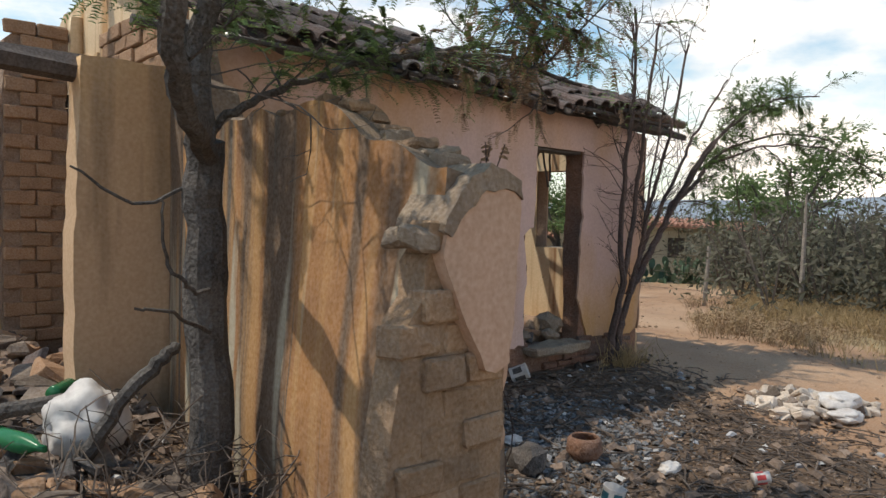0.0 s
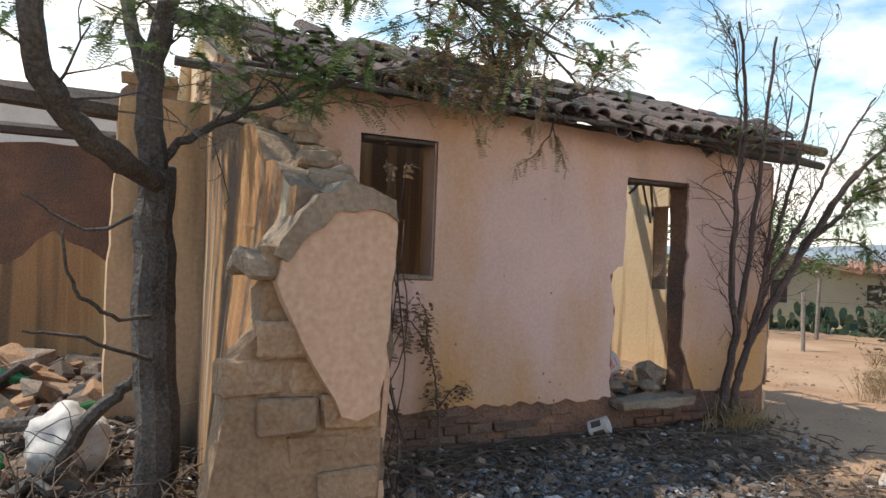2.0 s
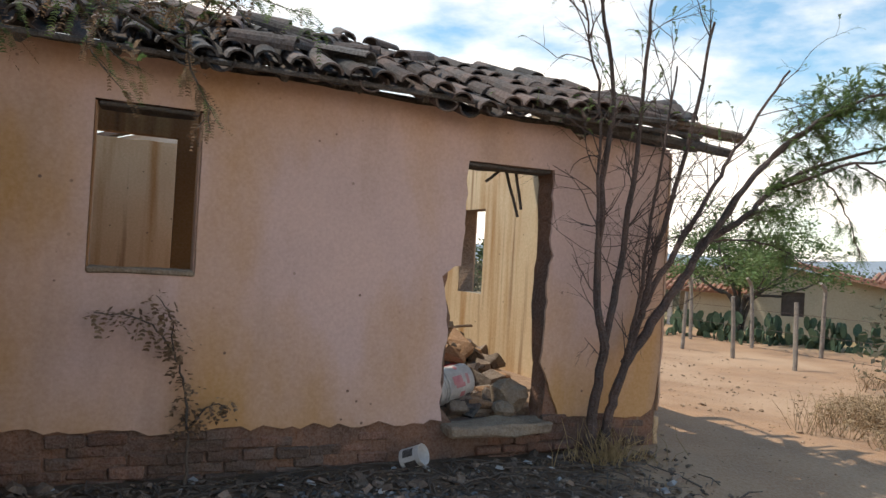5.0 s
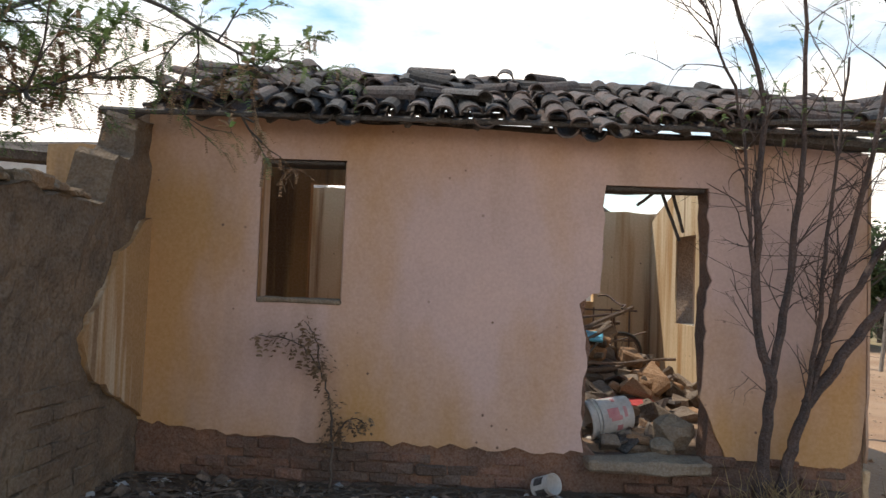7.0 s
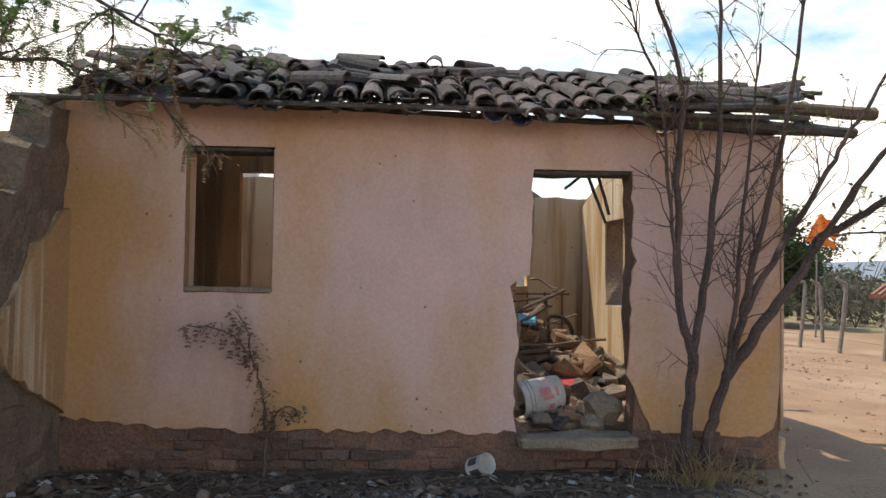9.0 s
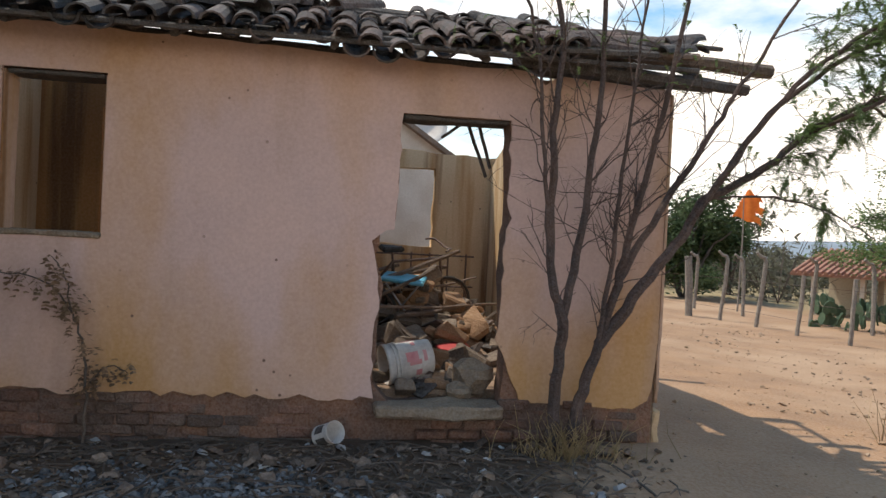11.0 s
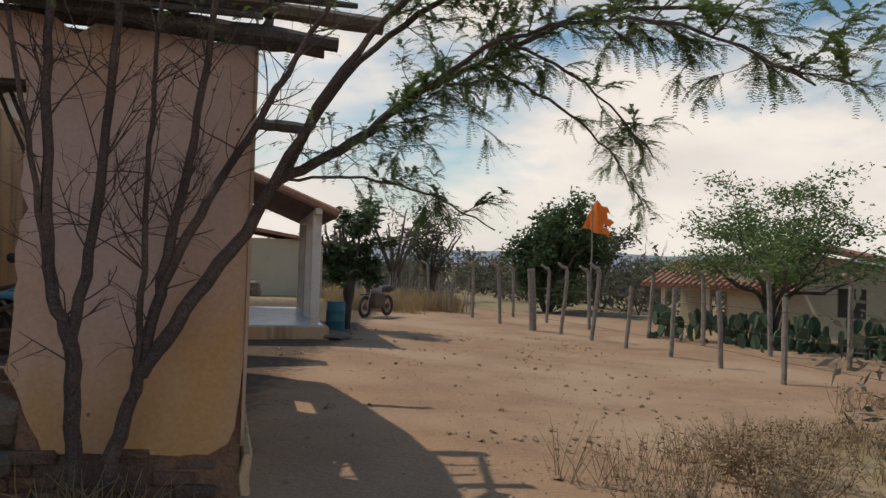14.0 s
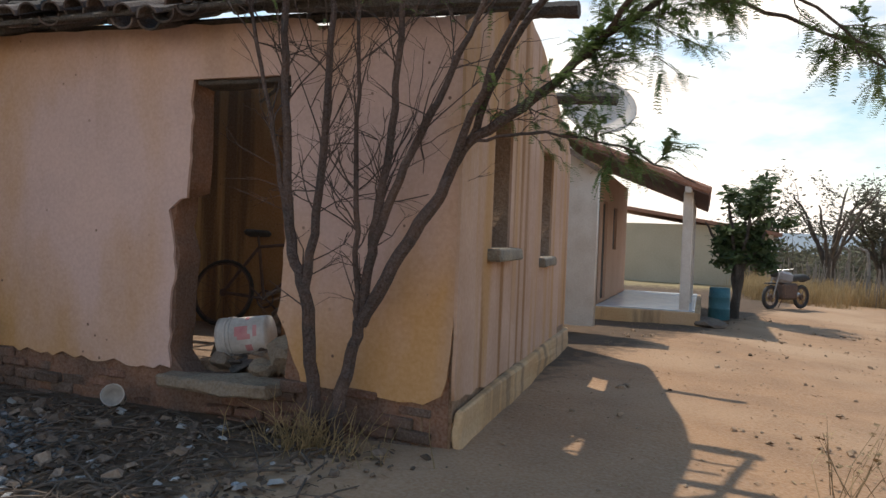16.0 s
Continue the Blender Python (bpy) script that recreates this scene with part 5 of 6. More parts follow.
def brush():
    """Dead thorn brush in front of the open room."""
    rng = random.Random(111)
    ch = []
    for i in range(480):
        x, y = rng.uniform(2.2, 4.2), rng.uniform(-3.4, -1.3)
        if x > 3.8 and y < -2.4:
            continue
        p = Vector((x, y, ground_z(x, y)))
        d = Vector((rng.gauss(.1, .7), rng.gauss(0, .7), rng.uniform(.15, .9))).normalized()
        pts = [p]
        for k in range(6):
            d = (d + Vector((rng.gauss(0, .3), rng.gauss(0, .3), rng.gauss(-.08, .25)))).normalized()
            pts.append(pts[-1] + d * rng.uniform(.05, .13))
        r = rng.uniform(.003, .008)
        ch.append(tube(pts, [r * (1 - .1 * k) for k in range(7)], 4))
        for _ in range(2):
            q = rng.choice(pts[2:])
            e = q + Vector((rng.gauss(0, .12), rng.gauss(0, .12), rng.gauss(.05, .08)))
            ch.append(tube([q, (q + e) / 2 + Vector((0, 0, .015)), e], [r * .6, r * .5, r * .2], 3))
    tagged(mesh_ob("dead_brush", *join(ch), M_TWIG), "tangled dead thorn brush on the rubble", "brush", kind="stuff")
    for i, (pts, r) in enumerate((([(3.6, -1.1, .45), (3.75, -1.25, .8), (3.95, -1.3, 1.05), (4.05, -1.25, 1.1)], .045), ([(3.0, -0.6, .6), (3.5, -.8, .8), (3.9, -.7, .75)], .05))):
        ln, c = limb(pts, r, r * .6, 120 + i, 8)
        tagged(mesh_ob("dead_log", *c, M_BARK), "crooked dead log lying on the rubble", "log")


brush()


# ---- neighbouring house with a porch ----
PX = 10.0


def porch_house():
    h = thing("house", PX, 9.4, 0.1, "small pink plastered house with a tiled porch roof", "house")
    ox, oy, oz = 10.0, 9.4, 0.1

    def loc(ob):
        ob.matrix_parent_inverse = h.matrix_basis.inverted()
        return ob
    loc(slab("wall", [(5.5, -0.1), (10.03, -0.1), (10.03, 2.95), (8.3, 3.75), (5.5, 2.9)], [], .18, facing(0, 9.4, 0, 0), M_PINKF, h))
    loc(slab("wall", [(9.42, -0.1), (14.5, -0.1), (14.5, 2.93), (9.42, 2.93)], [rect(10.0, 10.75, .42, 2.35), rect(11.7, 12.4, 1.4, 2.3)], .16, facing(10.03, 0, 0, 90), M_PINKF, h))
    loc(part("dado", box_bm(2.1, .03, .5, pose(8.98, 9.39, .3)), M_OCHRE, h))
    d = loc(part("door", box_bm(.05, .72, 1.9, pose(9.95, 10.375, 1.37)), M_DARK, h, "dark wooden door"))
    w = loc(part("window", box_bm(.05, .68, .88, pose(9.95, 12.05, 1.85)), M_DARK, h, "dark wooden shutter"))
    loc(part("porch_base", box_bm(1.85, 5.3, .42, pose(10.95, 11.75, .16), bevel=.02), M_OCHRE, h))
    tiles = loc(part("porch_floor", box_bm(1.7, 5.1, .02, pose(10.93, 11.72, .382)), M_TILEW, h, "pale glazed floor tiles"))
    for y in (9.3, 11.3, 13.6):
        loc(part("pillar", box_bm(.17, .17, 2.1, pose(11.6, y, 1.42), bevel=.012), M_LIME, h, "white square pillar"))
    loc(part("porch_beam", box_bm(.12, 5.2, .12, pose(11.6, 11.5, 2.5), bevel=.01), M_LIME, h))
    for (xa, za), (xb, zb), nm in (((8.3, 3.86), (11.95, 2.42), "roof"), ((8.3, 3.86), (5.2, 2.85), "roof")):
        L = math.hypot(xb - xa, zb - za)
        ang = -math.degrees(math.atan2(zb - za, xb - xa))
        r = loc(part(nm, box_bm(L, 5.9, .06, pose((xa + xb) / 2, 11.85, (za + zb) / 2, 0, ang, 0)), M_DARKW, h))
        vs, fs = [], []
        for k in range(30):
            y = 8.95 + k * .197
            v, f = tube([(xa, y, za + .06), ((xa + xb) / 2, y, (za + zb) / 2 + .05), (xb, y, zb + .05)], [.07, .075, .08], 7)
            o = len(vs)
            vs += v
            fs += [tuple(i + o for i in q) for q in f]
        loc(mesh_ob("roof_tiles", vs, fs, M_TILER, h, "rows of red clay roof tiles"))["kind"] = "stuff"
    h.matrix_basis = pose(PX - 0.22, 9.4, 0.1)


M_PINKF = mat("salmon_plaster", (0.66, 0.42, 0.29), (0.60, 0.37, 0.25), .92, 1.2, .6, .12, 40)
M_DARKW = mat("porch_rafters", (0.16, 0.07, 0.045), (0.11, 0.05, 0.035), .9, 6, .8, .2, 60)
M_FARWALL = mat("cream_house_wall", (0.52, 0.45, 0.33), (0.46, 0.39, 0.28), .93, .7, .6, .1, 20)
porch_house()


def dish():
    t = thing("satellite_dish", 9.35, 11.8, 3.34, "pale mesh satellite dish on the roof", "satellite dish")
    pr = [(0, 0), (.2, .02), (.4, .07), (.6, .15), (.8, .27), (.81, .26), (.6, .13), (.4, .05), (.2, 0), (0, -.02)]
    mesh_ob("reflector", *lathe(pr, 24, pose(0, 0, 1.0, 55, 0, 20)), M_LIME, t, smooth=True)
    mesh_ob("mast", *tube([(0, 0, 0), (0, 0, 1.0)], [.04, .04], 8), M_STEEL, t)


dish()
far2 = thing("house", 12.0, 27.0, 0.0, "low cream house with a porch, far across the yard", "house")
part("wall", box_bm(5.0, 5.0, 2.5, pose(-1.5, 2, 1.2)), M_FARWALL, far2)
part("roof", box_bm(6.6, 5.6, .14, pose(-.8, 2, 2.65, 0, 9, 0)), M_TILER, far2)
for y in (-.5, 1.5, 3.5):
    part("pillar", box_bm(.15, .15, 2.2, pose(2.1, y, 1.1)), M_LIME, far2)
part("window", box_bm(.06, .7, .8, pose(1.02, .6, 1.5)), M_DARK, far2)


def motorbike():
    t = thing("motorcycle", 13.7, 16.3, ground_z(13.7, 16.3), "black and grey motorcycle parked on the yard", "motorcycle", rz=50)
    for nm, x in (("front_wheel", -.63), ("rear_wheel", .63)):
        w = mesh_ob(nm, *ring(.27, .045, pose(x, 0, .31), 26, 8), M_RUBBER, t)
        mesh_ob("rim", *join([ring(.215, .015, pose(x, 0, .31)), ring(.05, .04, pose(x, 0, .31), 12)] + [tube([(x, 0, .31), (x + .21 * math.cos(a), 0, .31 + .21 * math.sin(a))], [.008, .008], 4) for a in (0, 1.05, 2.1, 3.14, 4.19, 5.24)]), M_STEEL, w)
    part("tank", box_bm(.56, .28, .3, pose(-.16, 0, .82, 0, 8, 0), bevel=.07), M_GREYM, t, "grey fuel tank")
    part("seat", box_bm(.7, .26, .16, pose(.35, 0, .80, 0, -4, 0), bevel=.04), M_RUBBER, t)
    part("engine", box_bm(.6, .3, .42, pose(0, 0, .46), bevel=.05), M_STEEL, t)
    part("tail", box_bm(.3, .2, .12, pose(.72, 0, .78, 0, -14, 0), bevel=.04), M_RUBBER, t)
    part("front_fender", box_bm(.4, .12, .04, pose(-.63, 0, .66, 0, 0, 0), bevel=.015), M_RUBBER, t)
    part("headlight", box_bm(.14, .2, .2, pose(-.52, 0, .92), bevel=.05), M_RUBBER, t)
    for y in (-.08, .08):
        mesh_ob("fork", *tube([(-.63, y, .31), (-.42, y, .95)], [.02, .02], 6), M_CHROME, t)
    mesh_ob("handlebar", *tube([(-.30, -.36, 1.04), (-.40, -.12, 1.0), (-.40, .12, 1.0), (-.30, .36, 1.04)], [.013] * 4, 6), M_CHROME, t)
    mesh_ob("exhaust", *tube([(.0, .16, .3), (.4, .17, .3), (.8, .17, .36)], [.03, .045, .045], 8), M_CHROME, t)
    for y in (-.33, .33):
        mesh_ob("mirror", *tube([(-.34, y, 1.03), (-.36, y * 1.1, 1.2)], [.008, .03], 6), M_RUBBER, t)
    mesh_ob("stand", *tube([(.05, .1, .3), (.1, .28, .0)], [.012, .012], 5), M_STEEL, t)


M_GREYM = mat("grey_enamel", (0.28, 0.28, 0.30), (0.24, 0.24, 0.26), .35, 4, .3, 0, 40)
motorbike()
bl = lathe([(0, 0), (.28, 0), (.3, .03), (.29, .3), (.305, .32), (.29, .34), (.29, .62), (.305, .64), (.29, .66), (.28, .9), (.25, .92), (0, .9)], 22)
tagged(mesh_ob("barrel", [Vector(v) * .7 + Vector((12.0, 11.3, ground_z(12, 10.9))) for v in bl[0]], bl[1], M_TANK, smooth=True), "dark teal plastic barrel beside the porch", "barrel")
stone("stone_step", 11.75, 9.35, 0.18, .35, M_STONE, "flat stone lying at the porch corner", "stone", seed=14, flat=.3)


# ---- trees and bushes across the yard ----
def clump_tree(name, x, y, height, spread, label, mtl, seed, n=5000, leaf=.09, trunk_h=.3, flat=.6, bark=None, flowers=0, stems=5, lift=0.0):
    rng = random.Random(seed)
    z0 = ground_z(x, y)
    t = thing(name, x, y, z0, label, "tree" if name == "tree" else "bush")
    ch, lines = [], []
    for i in range(stems):
        a = 6.283 * i / stems + rng.uniform(-.4, .4)
        r = spread * rng.uniform(.35, .85)
        h = height * rng.uniform(.6, .92)
        p0 = (rng.gauss(0, .05), rng.gauss(0, .05), -.05)
        ln, c = limb([p0, (r * .15 * math.cos(a), r * .15 * math.sin(a), height * trunk_h), (r * .55 * math.cos(a), r * .55 * math.sin(a), h * .72), (r * math.cos(a), r * math.sin(a), h)], height * .022, height * .006, seed + i, 6, .03 * height / 3, 4)
        lines.append(ln)
        ch.append(c)
    c2, tips = twigs(rng, lines, 26, spread * .42, height * .0045, .25, (0, 0, 0), .4, 2)
    mesh_ob("trunk", *join(ch + c2), bark or M_BARK, t)
    quads, fl = [], []
    good = [q for q in tips if q[0].z > height * (trunk_h + lift)]
    if n and good:
        vs, fs = [], []
        for _ in range(n):
            p, d = rng.choice(good)
            p = p + Vector((rng.gauss(0, .09), rng.gauss(0, .09), rng.gauss(0, .09 * flat))) * spread
            s = leaf * rng.uniform(.6, 1.4)
            u = Vector((rng.gauss(0, 1), rng.gauss(0, 1), rng.gauss(0, .5))).normalized()
            v = u.cross(Vector((rng.gauss(0, 1), rng.gauss(0, 1), rng.gauss(0, 1)))).normalized()
            o = len(vs)
            vs += [p - u * s, p + v * s * .4, p + u * s, p - v * s * .4]
            fs.append((o, o + 1, o + 2, o + 3))
        mesh_ob("crown", vs, fs, mtl, t)
        if flowers:
            top = sorted(good, key=lambda q: -q[0].z)[:len(good) // 3]
            vs, fs = [], []
            for _ in range(flowers):
                p, d = rng.choice(top)
                p = p + Vector((rng.gauss(0, .14), rng.gauss(0, .14), rng.gauss(.1, .08)))
                for k in range(5):
                    a = k * 1.257
                    e = Vector((math.cos(a), math.sin(a), .4)) * .055
                    f_ = Vector((-math.sin(a), math.cos(a), 0)) * .022
                    o = len(vs)
                    vs += [p, p + e * .6 + f_, p + e, p + e * .6 - f_]
                    fs.append((o, o + 1, o + 2, o + 3))
            mesh_ob("flowers", vs, fs, M_FLOWER, t, "clusters of white flowers")
    return t


clump_tree("tree", 12.35, 11.9, 3.0, 1.0, "flowering shrub tree with dark leaves and white blossom", M_LEAFD, 201, 2600, .09, .35, .8, flowers=240, stems=6)
clump_tree("tree", 21.4, 22.0, 3.9, 2.7, "dense round dark green tree behind the fence", M_LEAFD, 202, 17000, .10, .06, 1.0, stems=12)
clump_tree("tree", 22.6, 10.8, 3.1, 3.0, "spreading thin-leaved acacia before the red-roofed house", M_LEAF, 203, 15000, .055, .38, .35, stems=9, lift=.12)
clump_tree("tree", 16.2, 27.0, 4.6, 2.2, "bare grey tree at the yard's edge", M_SCRUB, 204, 900, .08, .3, .7, M_TWIG, stems=9)
clump_tree("tree", 18.4, 29.0, 4.2, 2.0, "grey-green thin tree at the yard's edge", M_SCRUB, 205, 2400, .1, .3, .7, M_TWIG, stems=8)
clump_tree("tree", 14.0, 31.0, 4.0, 2.4, "bare grey thorn tree behind the yard", M_SCRUB, 206, 1600, .1, .25, .7, M_TWIG, stems=9)
clump_tree("tree", 25.0, 25.0, 4.0, 2.0, "pale bare tree beside the round tree", M_SCRUB, 207, 1500, .1, .25, .7, M_TWIG, stems=8)
clump_tree("tree", 30.5, 6.5, 5.2, 3.2, "green acacia beside the far house", M_LEAF, 208, 5500, .1, .35, .5, stems=7)


def agave_stalk(x, y):
    t = thing("agave", x, y, ground_z(x, y), "tall dried agave stalk with grey leaves", "plant")
    mesh_ob("stalk", *tube([(0, 0, 0), (.03, 0, 1.2), (.05, 0, 2.6)], [.06, .05, .02], 7), M_POST, t)
    lv = []
    rng_ = random.Random(7)
    for i in range(22):
        a = i * 2.4
        d = Vector((math.cos(a), math.sin(a), rng_.uniform(.2, 1.2))).normalized()
        s = Vector((-math.sin(a), math.cos(a), 0)) * .05
        p = Vector((0, 0, .1 + .03 * i))
        lv.append(([p - s, p + s, p + d * .55 + s * .2 - Vector((0, 0, .15)), p + d * .55 - s * .2 - Vector((0, 0, .15))], [(0, 1, 2, 3)]))
    mesh_ob("leaves", *join(lv), M_SCRUB, t)


agave_stalk(18.5, 1.2)


def red_roof_house():
    a, b = Vector((22.9, 16.4, -.45)), Vector((29.2, 6.6, -.45))
    d = (b - a).normalized()
    yaw = math.degrees(math.atan2(d.y, d.x))
    h = new("house")
    h.matrix_basis = pose(a.x, a.y, a.z, 0, 0, yaw)
    tagged(h, "long low cream house with a red tiled roof beyond the fence", "house")
    L = (b - a).length
    slabm = facing(0, 0, 0, 0)
    slab("wall", [(2.2, 0), (L, 0), (L, 2.0), (7.5, 2.15), (4.2, 2.75), (2.2, 2.2)], [rect(5.2, 5.9, .95, 1.75), rect(8.3, 8.9, .95, 1.7)], .2, slabm, M_FARWALL, h)
    slab("wall", [(0, 0), (3.4, 0), (3.4, 2.0), (0, 1.9)], [rect(.9, 1.5, .0, 1.6)], .2, facing(0, 1.6, 0, 0), M_FARWALL, h)
    for x, z in ((5.55, 1.35), (8.6, 1.32)):
        part("window", box_bm(.68, .05, .8, pose(x, .12, z)), M_DARK, h)
    for x in (.15, 1.6):
        part("pillar", box_bm(.14, .14, 1.65, pose(x, .05, .8)), M_LIME, h)
    for nm, m, sx, sy in (("roof", pose(1.9, .75, 2.0, 18, 0, 0), 4.6, 2.6), ("roof", pose(5.9, 1.6, 2.55, 0, 12, 0), 4.6, 4.2), ("roof", pose(10.0, 1.6, 2.2, 4, 3, 0), 4.6, 4.0)):
        r = part(nm, box_bm(sx, sy, .08, m), M_TILER, h)
        tl = []
        for k in range(int(sx / .2)):
            v, f = tube([(-sx / 2 + .1 + k * .2, -sy / 2, .06), (-sx / 2 + .1 + k * .2, sy / 2, .06)], [.07, .07], 6)
            tl.append(([m @ q for q in v], f))
        mesh_ob("roof_tiles", *join(tl), M_TILER, h)["kind"] = "stuff"


red_roof_house()


# ---- fence ----
def post_mesh(h, r, bent, seed):
    pts = [(0, 0, -.2), (.01, .01, h * .5), (.0, .02, h)]
    rr = [r, r * .95, r * .9]
    if bent:
        pts += [(-.13, 0, h + .12), (-.26, 0, h + .22)]
        rr += [r * .85, r * .7]
    me = bpy.data.meshes.new("fence_post")
    v, f = tube(bend(pts, 2, .008, seed), [rr[min(len(rr) - 1, (i + 1) // 2)] for i in range(2 * (len(pts) - 1) + 1)], 7, .2)
    me.from_pydata([tuple(q) for q in v], [], f)
    me.materials.append(M_POST)
    return me


BENT = [post_mesh(1.65, .055, True, k) for k in range(3)]
PLAIN = [post_mesh(1.4, .05, False, 10 + k) for k in range(3)]
rng = random.Random(301)
line = [(x - 0.15, y) for x, y in [(18.75, 3.4), (18.65, 5.4), (18.72, 7.1), (18.66, 8.65), (18.5, 10.2), (18.4, 11.7), (18.25, 13.2), (17.6, 16.2), (17.4, 18.4), (17.2, 20.6), (17.0, 23), (16.8, 26), (16.6, 29)]]
for i, (x, y) in enumerate(line):
    ob = new("fence_post", rng.choice(BENT if i > 4 else PLAIN))
    ob.matrix_basis = pose(x, y, ground_z(x, y), rng.uniform(-5, 5), rng.uniform(-5, 5), rng.uniform(-20, 20))
    tagged(ob, "grey weathered fence post with wire", "fence post", "yard fence")
for i, (x, y) in enumerate(((20.2, 12.4), (20.6, 10.6), (21.0, 8.8), (21.3, 7.0), (19.6, 14.6), (19.2, 16.8), (18.9, 19.0))):
    ob = new("fence_post", rng.choice(BENT))
    ob.matrix_basis = pose(x, y, ground_z(x, y) - .05, rng.uniform(-4, 4), rng.uniform(-4, 4), rng.uniform(-20, 20))
    tagged(ob, "grey concrete fence post with bent top", "fence post", "yard fence")
ob = new("fence_post", post_mesh(1.75, .11, False, 33))
ob.matrix_basis = pose(17.72, 14.2, ground_z(17.7, 14.2) - .05, 2, -4, 0)
tagged(ob, "thick pale gate post of weathered timber", "fence post", "yard fence")
wires = []
for z in (.35, .75, 1.15):
    wires.append(tube([(x, y, ground_z(x, y) + z) for x, y in line], [.005] * len(line), 3))
tagged(mesh_ob("fence_wire", *join(wires), M_STEEL), "thin rusty wire strung along the posts", "wire")
ch = []
for i in range(90):
    x, y = 13.5 + i * .045 + rng.gauss(0, .25), 23.0 + rng.gauss(0, .6) - i * .02
    z = ground_z(x, y)
    ch.append(tube([(x, y, z - .1), (x + rng.gauss(0, .1), y, z + rng.uniform(.7, 1.4))], [.025, .018], 4))
tagged(mesh_ob("stick_fence", *join(ch), M_POST), "rough fence of upright sticks at the yard's end", "fence", kind="stuff")


# ---- flag ----
def flag():
    x, y = 20.35, 16.2
    t = thing("flag", x, y, ground_z(x, y) - .22, "torn orange cloth flag on a thin pole", "flag")
    mesh_ob("pole", *tube([(0, 0, 0), (.05, 0, 2.5), (.02, 0, 3.95)], [.03, .025, .012], 6), M_POST, t)
    vs, fs = [], []
    n, m = 12, 9
    for i in range(n + 1):
        for j in range(m + 1):
            u, v = i / n, j / m
            px = -.45 * (1 - v) + u * (.95 - .35 * v) * 1.0
            pz = 4.05 - (1 - v) * .85 - .28 * u * u
            if v > .5:
                px *= (1.25 - .9 * (v - .5))
            vs.append((px * .9 + .1, .1 * math.sin(u * 7 + v * 3), pz + .05 * math.sin(u * 9)))
    fs = [(i * (m + 1) + j, (i + 1) * (m + 1) + j, (i + 1) * (m + 1) + j + 1, i * (m + 1) + j + 1) for i in range(n) for j in range(m) if not (i > 8 and j in (2, 5, 6))]
    ob = mesh_ob("cloth", vs, fs, M_ORANGE, t, "torn bright orange cloth")
    ob.rotation_euler = (0, 0, radians(-32))


flag()


# ---- scrub, grass and cactus ----
def scrub():
    rng = random.Random(401)
    vs, fs, st = [], [], []
    def bush(x, y, h, w, n, s):
        z0 = ground_z(x, y) if abs(x) < 60 and abs(y) < 60 else -.1
        for _ in range(4):
            a = rng.uniform(0, 6.28)
            st.append(tube([(x, y, z0), (x + w * .3 * math.cos(a), y + w * .3 * math.sin(a), z0 + h * .5), (x + w * .6 * math.cos(a), y + w * .6 * math.sin(a), z0 + h * rng.uniform(.8, 1.1))], [.03, .02, .008], 3))
        for _ in range(n):
            a, r = rng.uniform(0, 6.28), math.sqrt(rng.random())
            p = Vector((x + w * r * math.cos(a), y + w * r * math.sin(a), z0 + h * rng.uniform(.05, 1) * (1.05 - .5 * r * r)))
            u = Vector((rng.gauss(0, 1), rng.gauss(0, 1), rng.gauss(0, .7))).normalized() * s * rng.uniform(.5, 1.5)
            v = u.cross(Vector((rng.gauss(0, 1), rng.gauss(0, 1), rng.gauss(0, 1)))).normalized() * s * .35
            o = len(vs)
            vs.extend((p - u, p + v, p + u, p - v))
            fs.append((o, o + 1, o + 2, o + 3))
    for i in range(560):
        a = rng.uniform(-.9, 1.55)
        d = rng.uniform(0, 1) ** .7 * 50 + 19
        x, y = 8 + d * math.cos(a), d * math.sin(a)
        if 20 < x < 34 and 3 < y < 20 or (x < 19 and y < 27 and y > 4):
            continue
        if d < 30 and abs(a - 1.1) < .12:
            continue
        bush(x, y, rng.uniform(1.3, 3.0), rng.uniform(1.0, 2.2), 180, .11 + d * .0022)
    for i in range(70):
        x = rng.uniform(17.5, 29)
        y = -4.3 + (x - 10.2) * math.tan(radians(rng.uniform(14, 38)))
        bush(x, y, rng.uniform(1.7, 2.9), rng.uniform(0.9, 1.7), 260, .10)
    ob = mesh_ob("scrub", vs, fs, M_SCRUB)
    tagged(ob, "grey-green thorn scrub round the yard", "scrub", kind="stuff")
    tagged(mesh_ob("scrub_stems", *join(st), M_TWIG), "bare grey stems of the scrub", "scrub", kind="stuff")


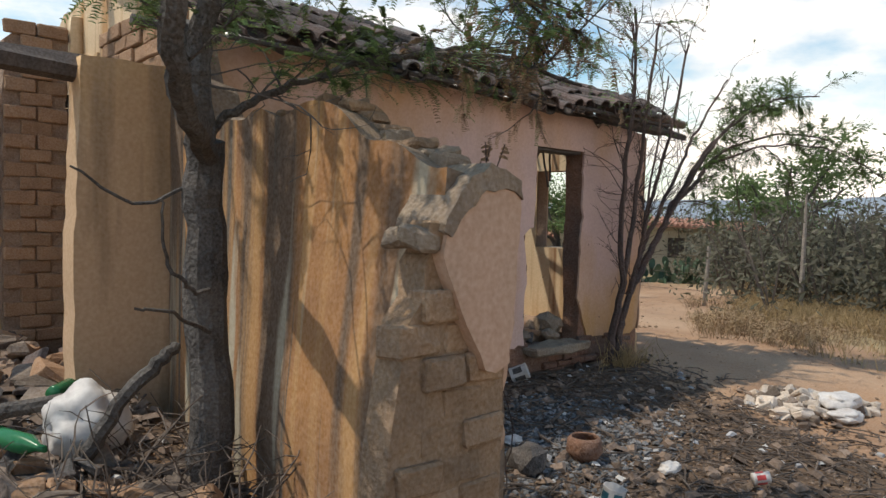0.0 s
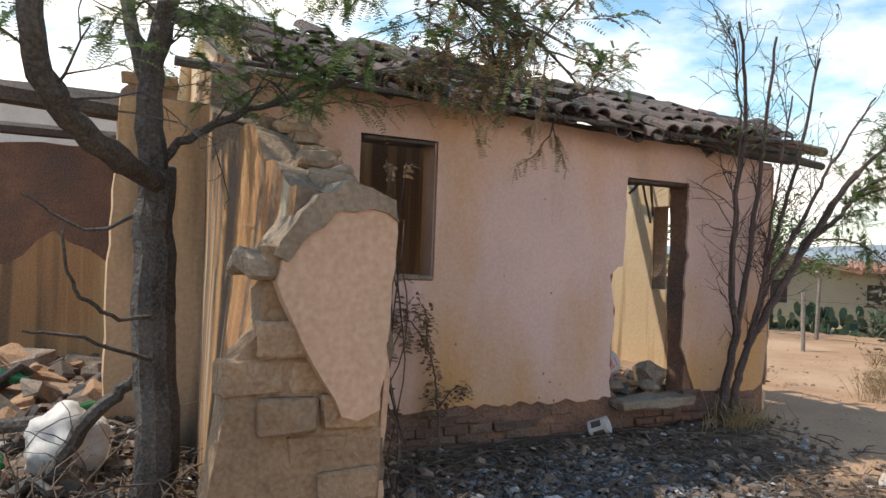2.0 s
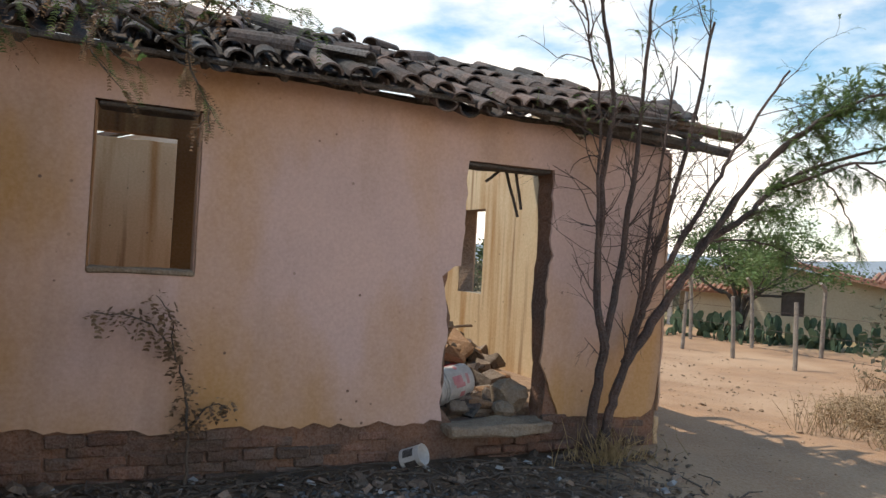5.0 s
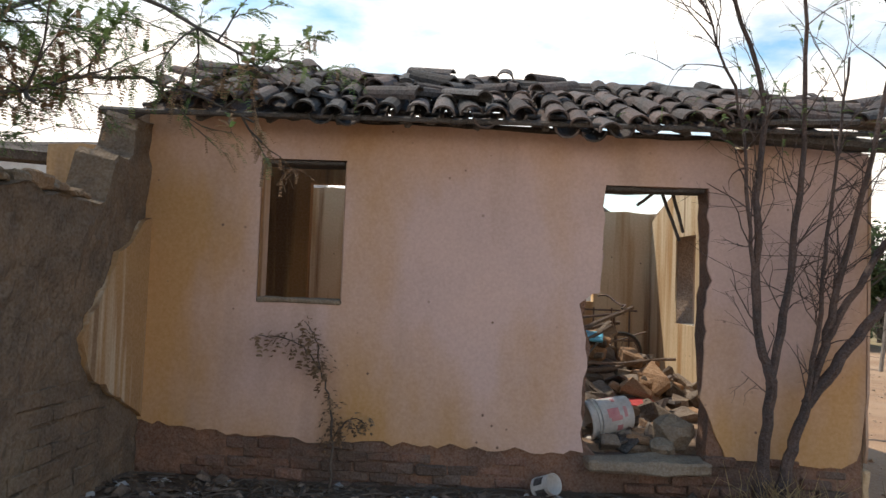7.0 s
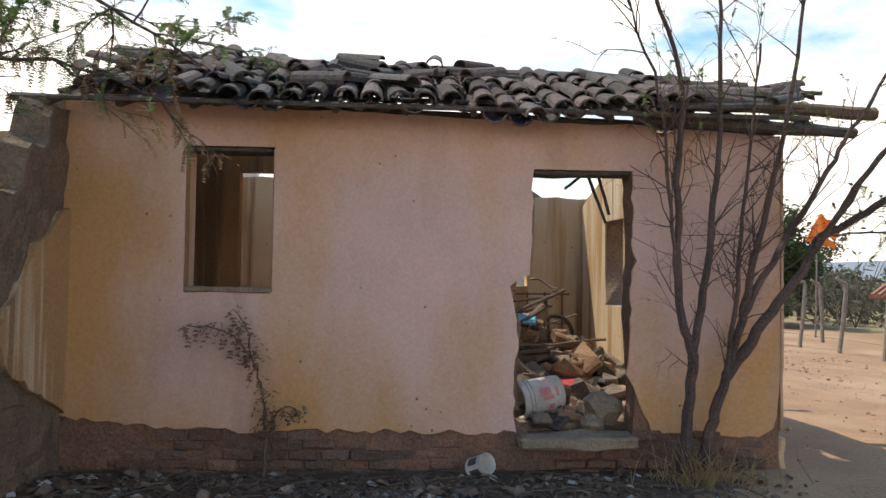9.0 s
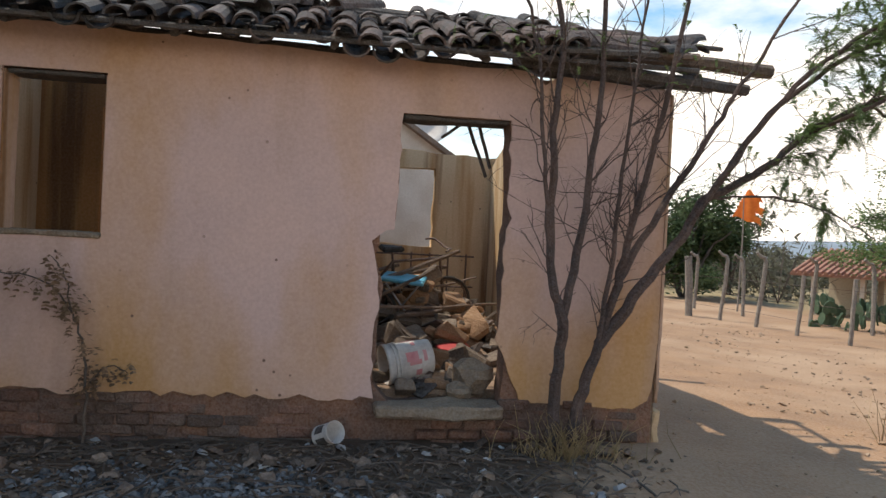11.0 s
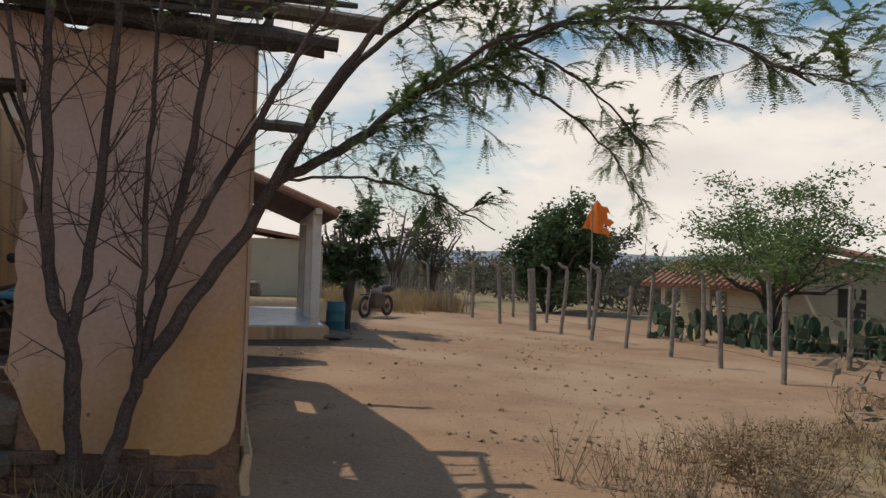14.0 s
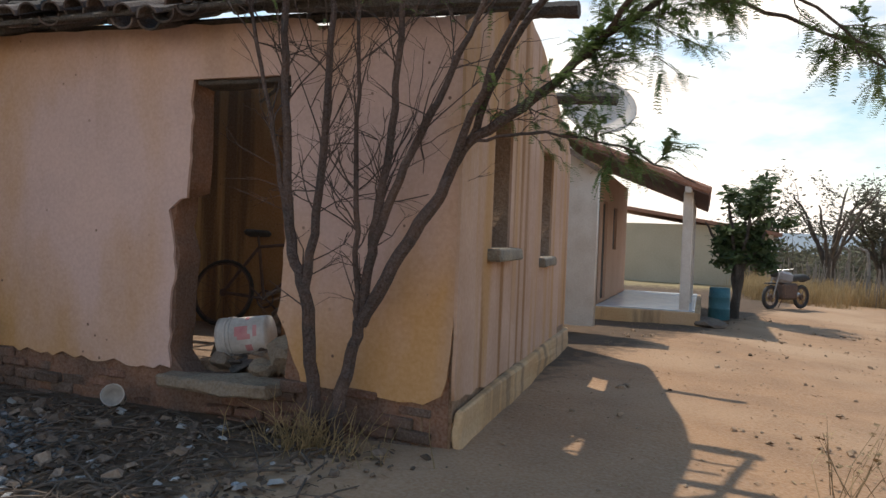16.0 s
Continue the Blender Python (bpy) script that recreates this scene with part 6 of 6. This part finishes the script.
def grass():
    rng = random.Random(402)
    vs, fs = [], []
    def tuft(x, y, n, h, w):
        z0 = ground_z(x, y)
        for _ in range(n):
            px, py = x + rng.gauss(0, w), y + rng.gauss(0, w)
            le = h * rng.uniform(.5, 1.2)
            d = Vector((rng.gauss(0, .35), rng.gauss(0, .35), 1)).normalized()
            s = Vector((rng.gauss(0, 1), rng.gauss(0, 1), 0)).normalized() * .006
            o = len(vs)
            p = Vector((px, py, z0 - .01))
            q = p + d * le * .6
            e = q + (d + Vector((rng.gauss(0, .4), rng.gauss(0, .4), -.2))) * le * .4
            vs.extend((p - s, p + s, q + s * .8, q - s * .8, e))
            fs.extend(((o, o + 1, o + 2, o + 3), (o + 3, o + 2, o + 4)))
    for _ in range(2300):      # dry field beyond the yard
        x, y = rng.uniform(12.4, 24), rng.uniform(-7, 4.5)
        if y > -0.1 + (x - 12.4) * .42 or (x < 16.5 and rng.random() < .9):
            continue
        tuft(x, y, 26, .42 if x > 15 else .2, .16)
    for _ in range(420):
        x, y = rng.uniform(13, 17.5), rng.uniform(19, 25)
        if y < 20.5 and x > 15.5:
            continue
        tuft(x, y, 26, .8, .2)
    tagged(mesh_ob("grass", vs, fs, M_GRASS), "dry straw-coloured grass", "grass", kind="stuff")


def cactus():
    rng = random.Random(403)
    ch = []
    for _ in range(260):
        f = rng.random()
        x, y = 20.6 + 4.4 * f + rng.gauss(0, .35), 12.8 - 7.0 * f + rng.gauss(0, .35)
        z = ground_z(x, y) - .05 + rng.uniform(0, .75)
        m = pose(x, y, z, rng.uniform(70, 110), rng.uniform(-35, 35), rng.uniform(0, 360)) @ Matrix.Diagonal((.11, .19, .02, 1))
        v = [m @ Vector((math.cos(k * .785), math.sin(k * .785), s)) for s in (-1, 1) for k in range(8)]
        ch.append((v, [tuple(range(8))[::-1], tuple(range(8, 16))] + [(k, (k + 1) % 8, 8 + (k + 1) % 8, 8 + k) for k in range(8)]))
    tagged(mesh_ob("cactus_hedge", *join(ch), M_CACTUS), "hedge of flat prickly pear pads along the fence", "cactus", kind="stuff")


def weeds():
    """Low dry weeds along the yard's edge: thin forked stems with shrivelled leaves."""
    rng = random.Random(404)
    st, lv = [], []
    for i in range(150):
        x = rng.uniform(12.4, 18.5)
        y = rng.uniform(-1.2, 0.25 + (x - 12.4) * 0.58)
        if x < 13.6 and y > 0.2 and rng.random() < .5:
            continue
        z = ground_z(x, y)
        hgt = rng.uniform(.14, .42)
        for k in range(rng.randrange(9, 20)):
            a = rng.uniform(0, 6.28)
            p = Vector((x + rng.gauss(0, .07), y + rng.gauss(0, .07), z - .02))
            d = Vector((math.cos(a) * rng.uniform(.1, .9), math.sin(a) * rng.uniform(.1, .9), 1)).normalized()
            q = p + d * hgt * .55
            e = q + (d + Vector((rng.gauss(0, .35), rng.gauss(0, .35), .1))).normalized() * hgt * rng.uniform(.3, .7)
            st.append(tube([p, q, e], [.004, .003, .0012], 3))
            for w in range(4):
                c = q.lerp(e, rng.random())
                lv.append(leaf_quads(rng, c, Vector((rng.gauss(0, 1), rng.gauss(0, 1), rng.gauss(.2, .5))).normalized(), rng.uniform(.03, .07), 2, .012, .018))
    tagged(mesh_ob("dry_weeds", *join(st), M_GRASSL), "dry brown weed stems along the yard's edge", "weeds", kind="stuff")
    tagged(mesh_ob("weed_leaves", *join(lv), M_GRASSL), "shrivelled straw-coloured weed leaves", "weeds", kind="stuff")


weeds()
scrub()
grass()
cactus()


# ---- far hills ----
def hills():
    vs, fs = [], []
    n = 80
    for i in range(n + 1):
        a = radians(-70 + 190 * i / n)
        d = 2300
        h = 48 + 55 * abs(noise.noise(Vector((i * .13, 0, 0)))) + 45 * math.exp(-((i - 36) / 7) ** 2) * 0.6
        for k, (dd, hh) in enumerate(((d - 500, -5), (d - 150, h * .7), (d, h), (d + 300, -5))):
            vs.append((dd * math.cos(a), dd * math.sin(a), hh))
    for i in range(n):
        for k in range(3):
            o = i * 4 + k
            fs.append((o, o + 4, o + 5, o + 1))
    # distance haze is put into the hills' blue-grey base colour
    ob = mesh_ob("backdrop", vs, fs, mat("haze_coloured_hill", (0.22, 0.26, 0.30), (0.25, 0.29, 0.33), 1, .002, .2, 0, .01), smooth=True)
    tagged(ob, "hills at the horizon, coloured blue-grey for haze", "hills", kind="structure")


hills()
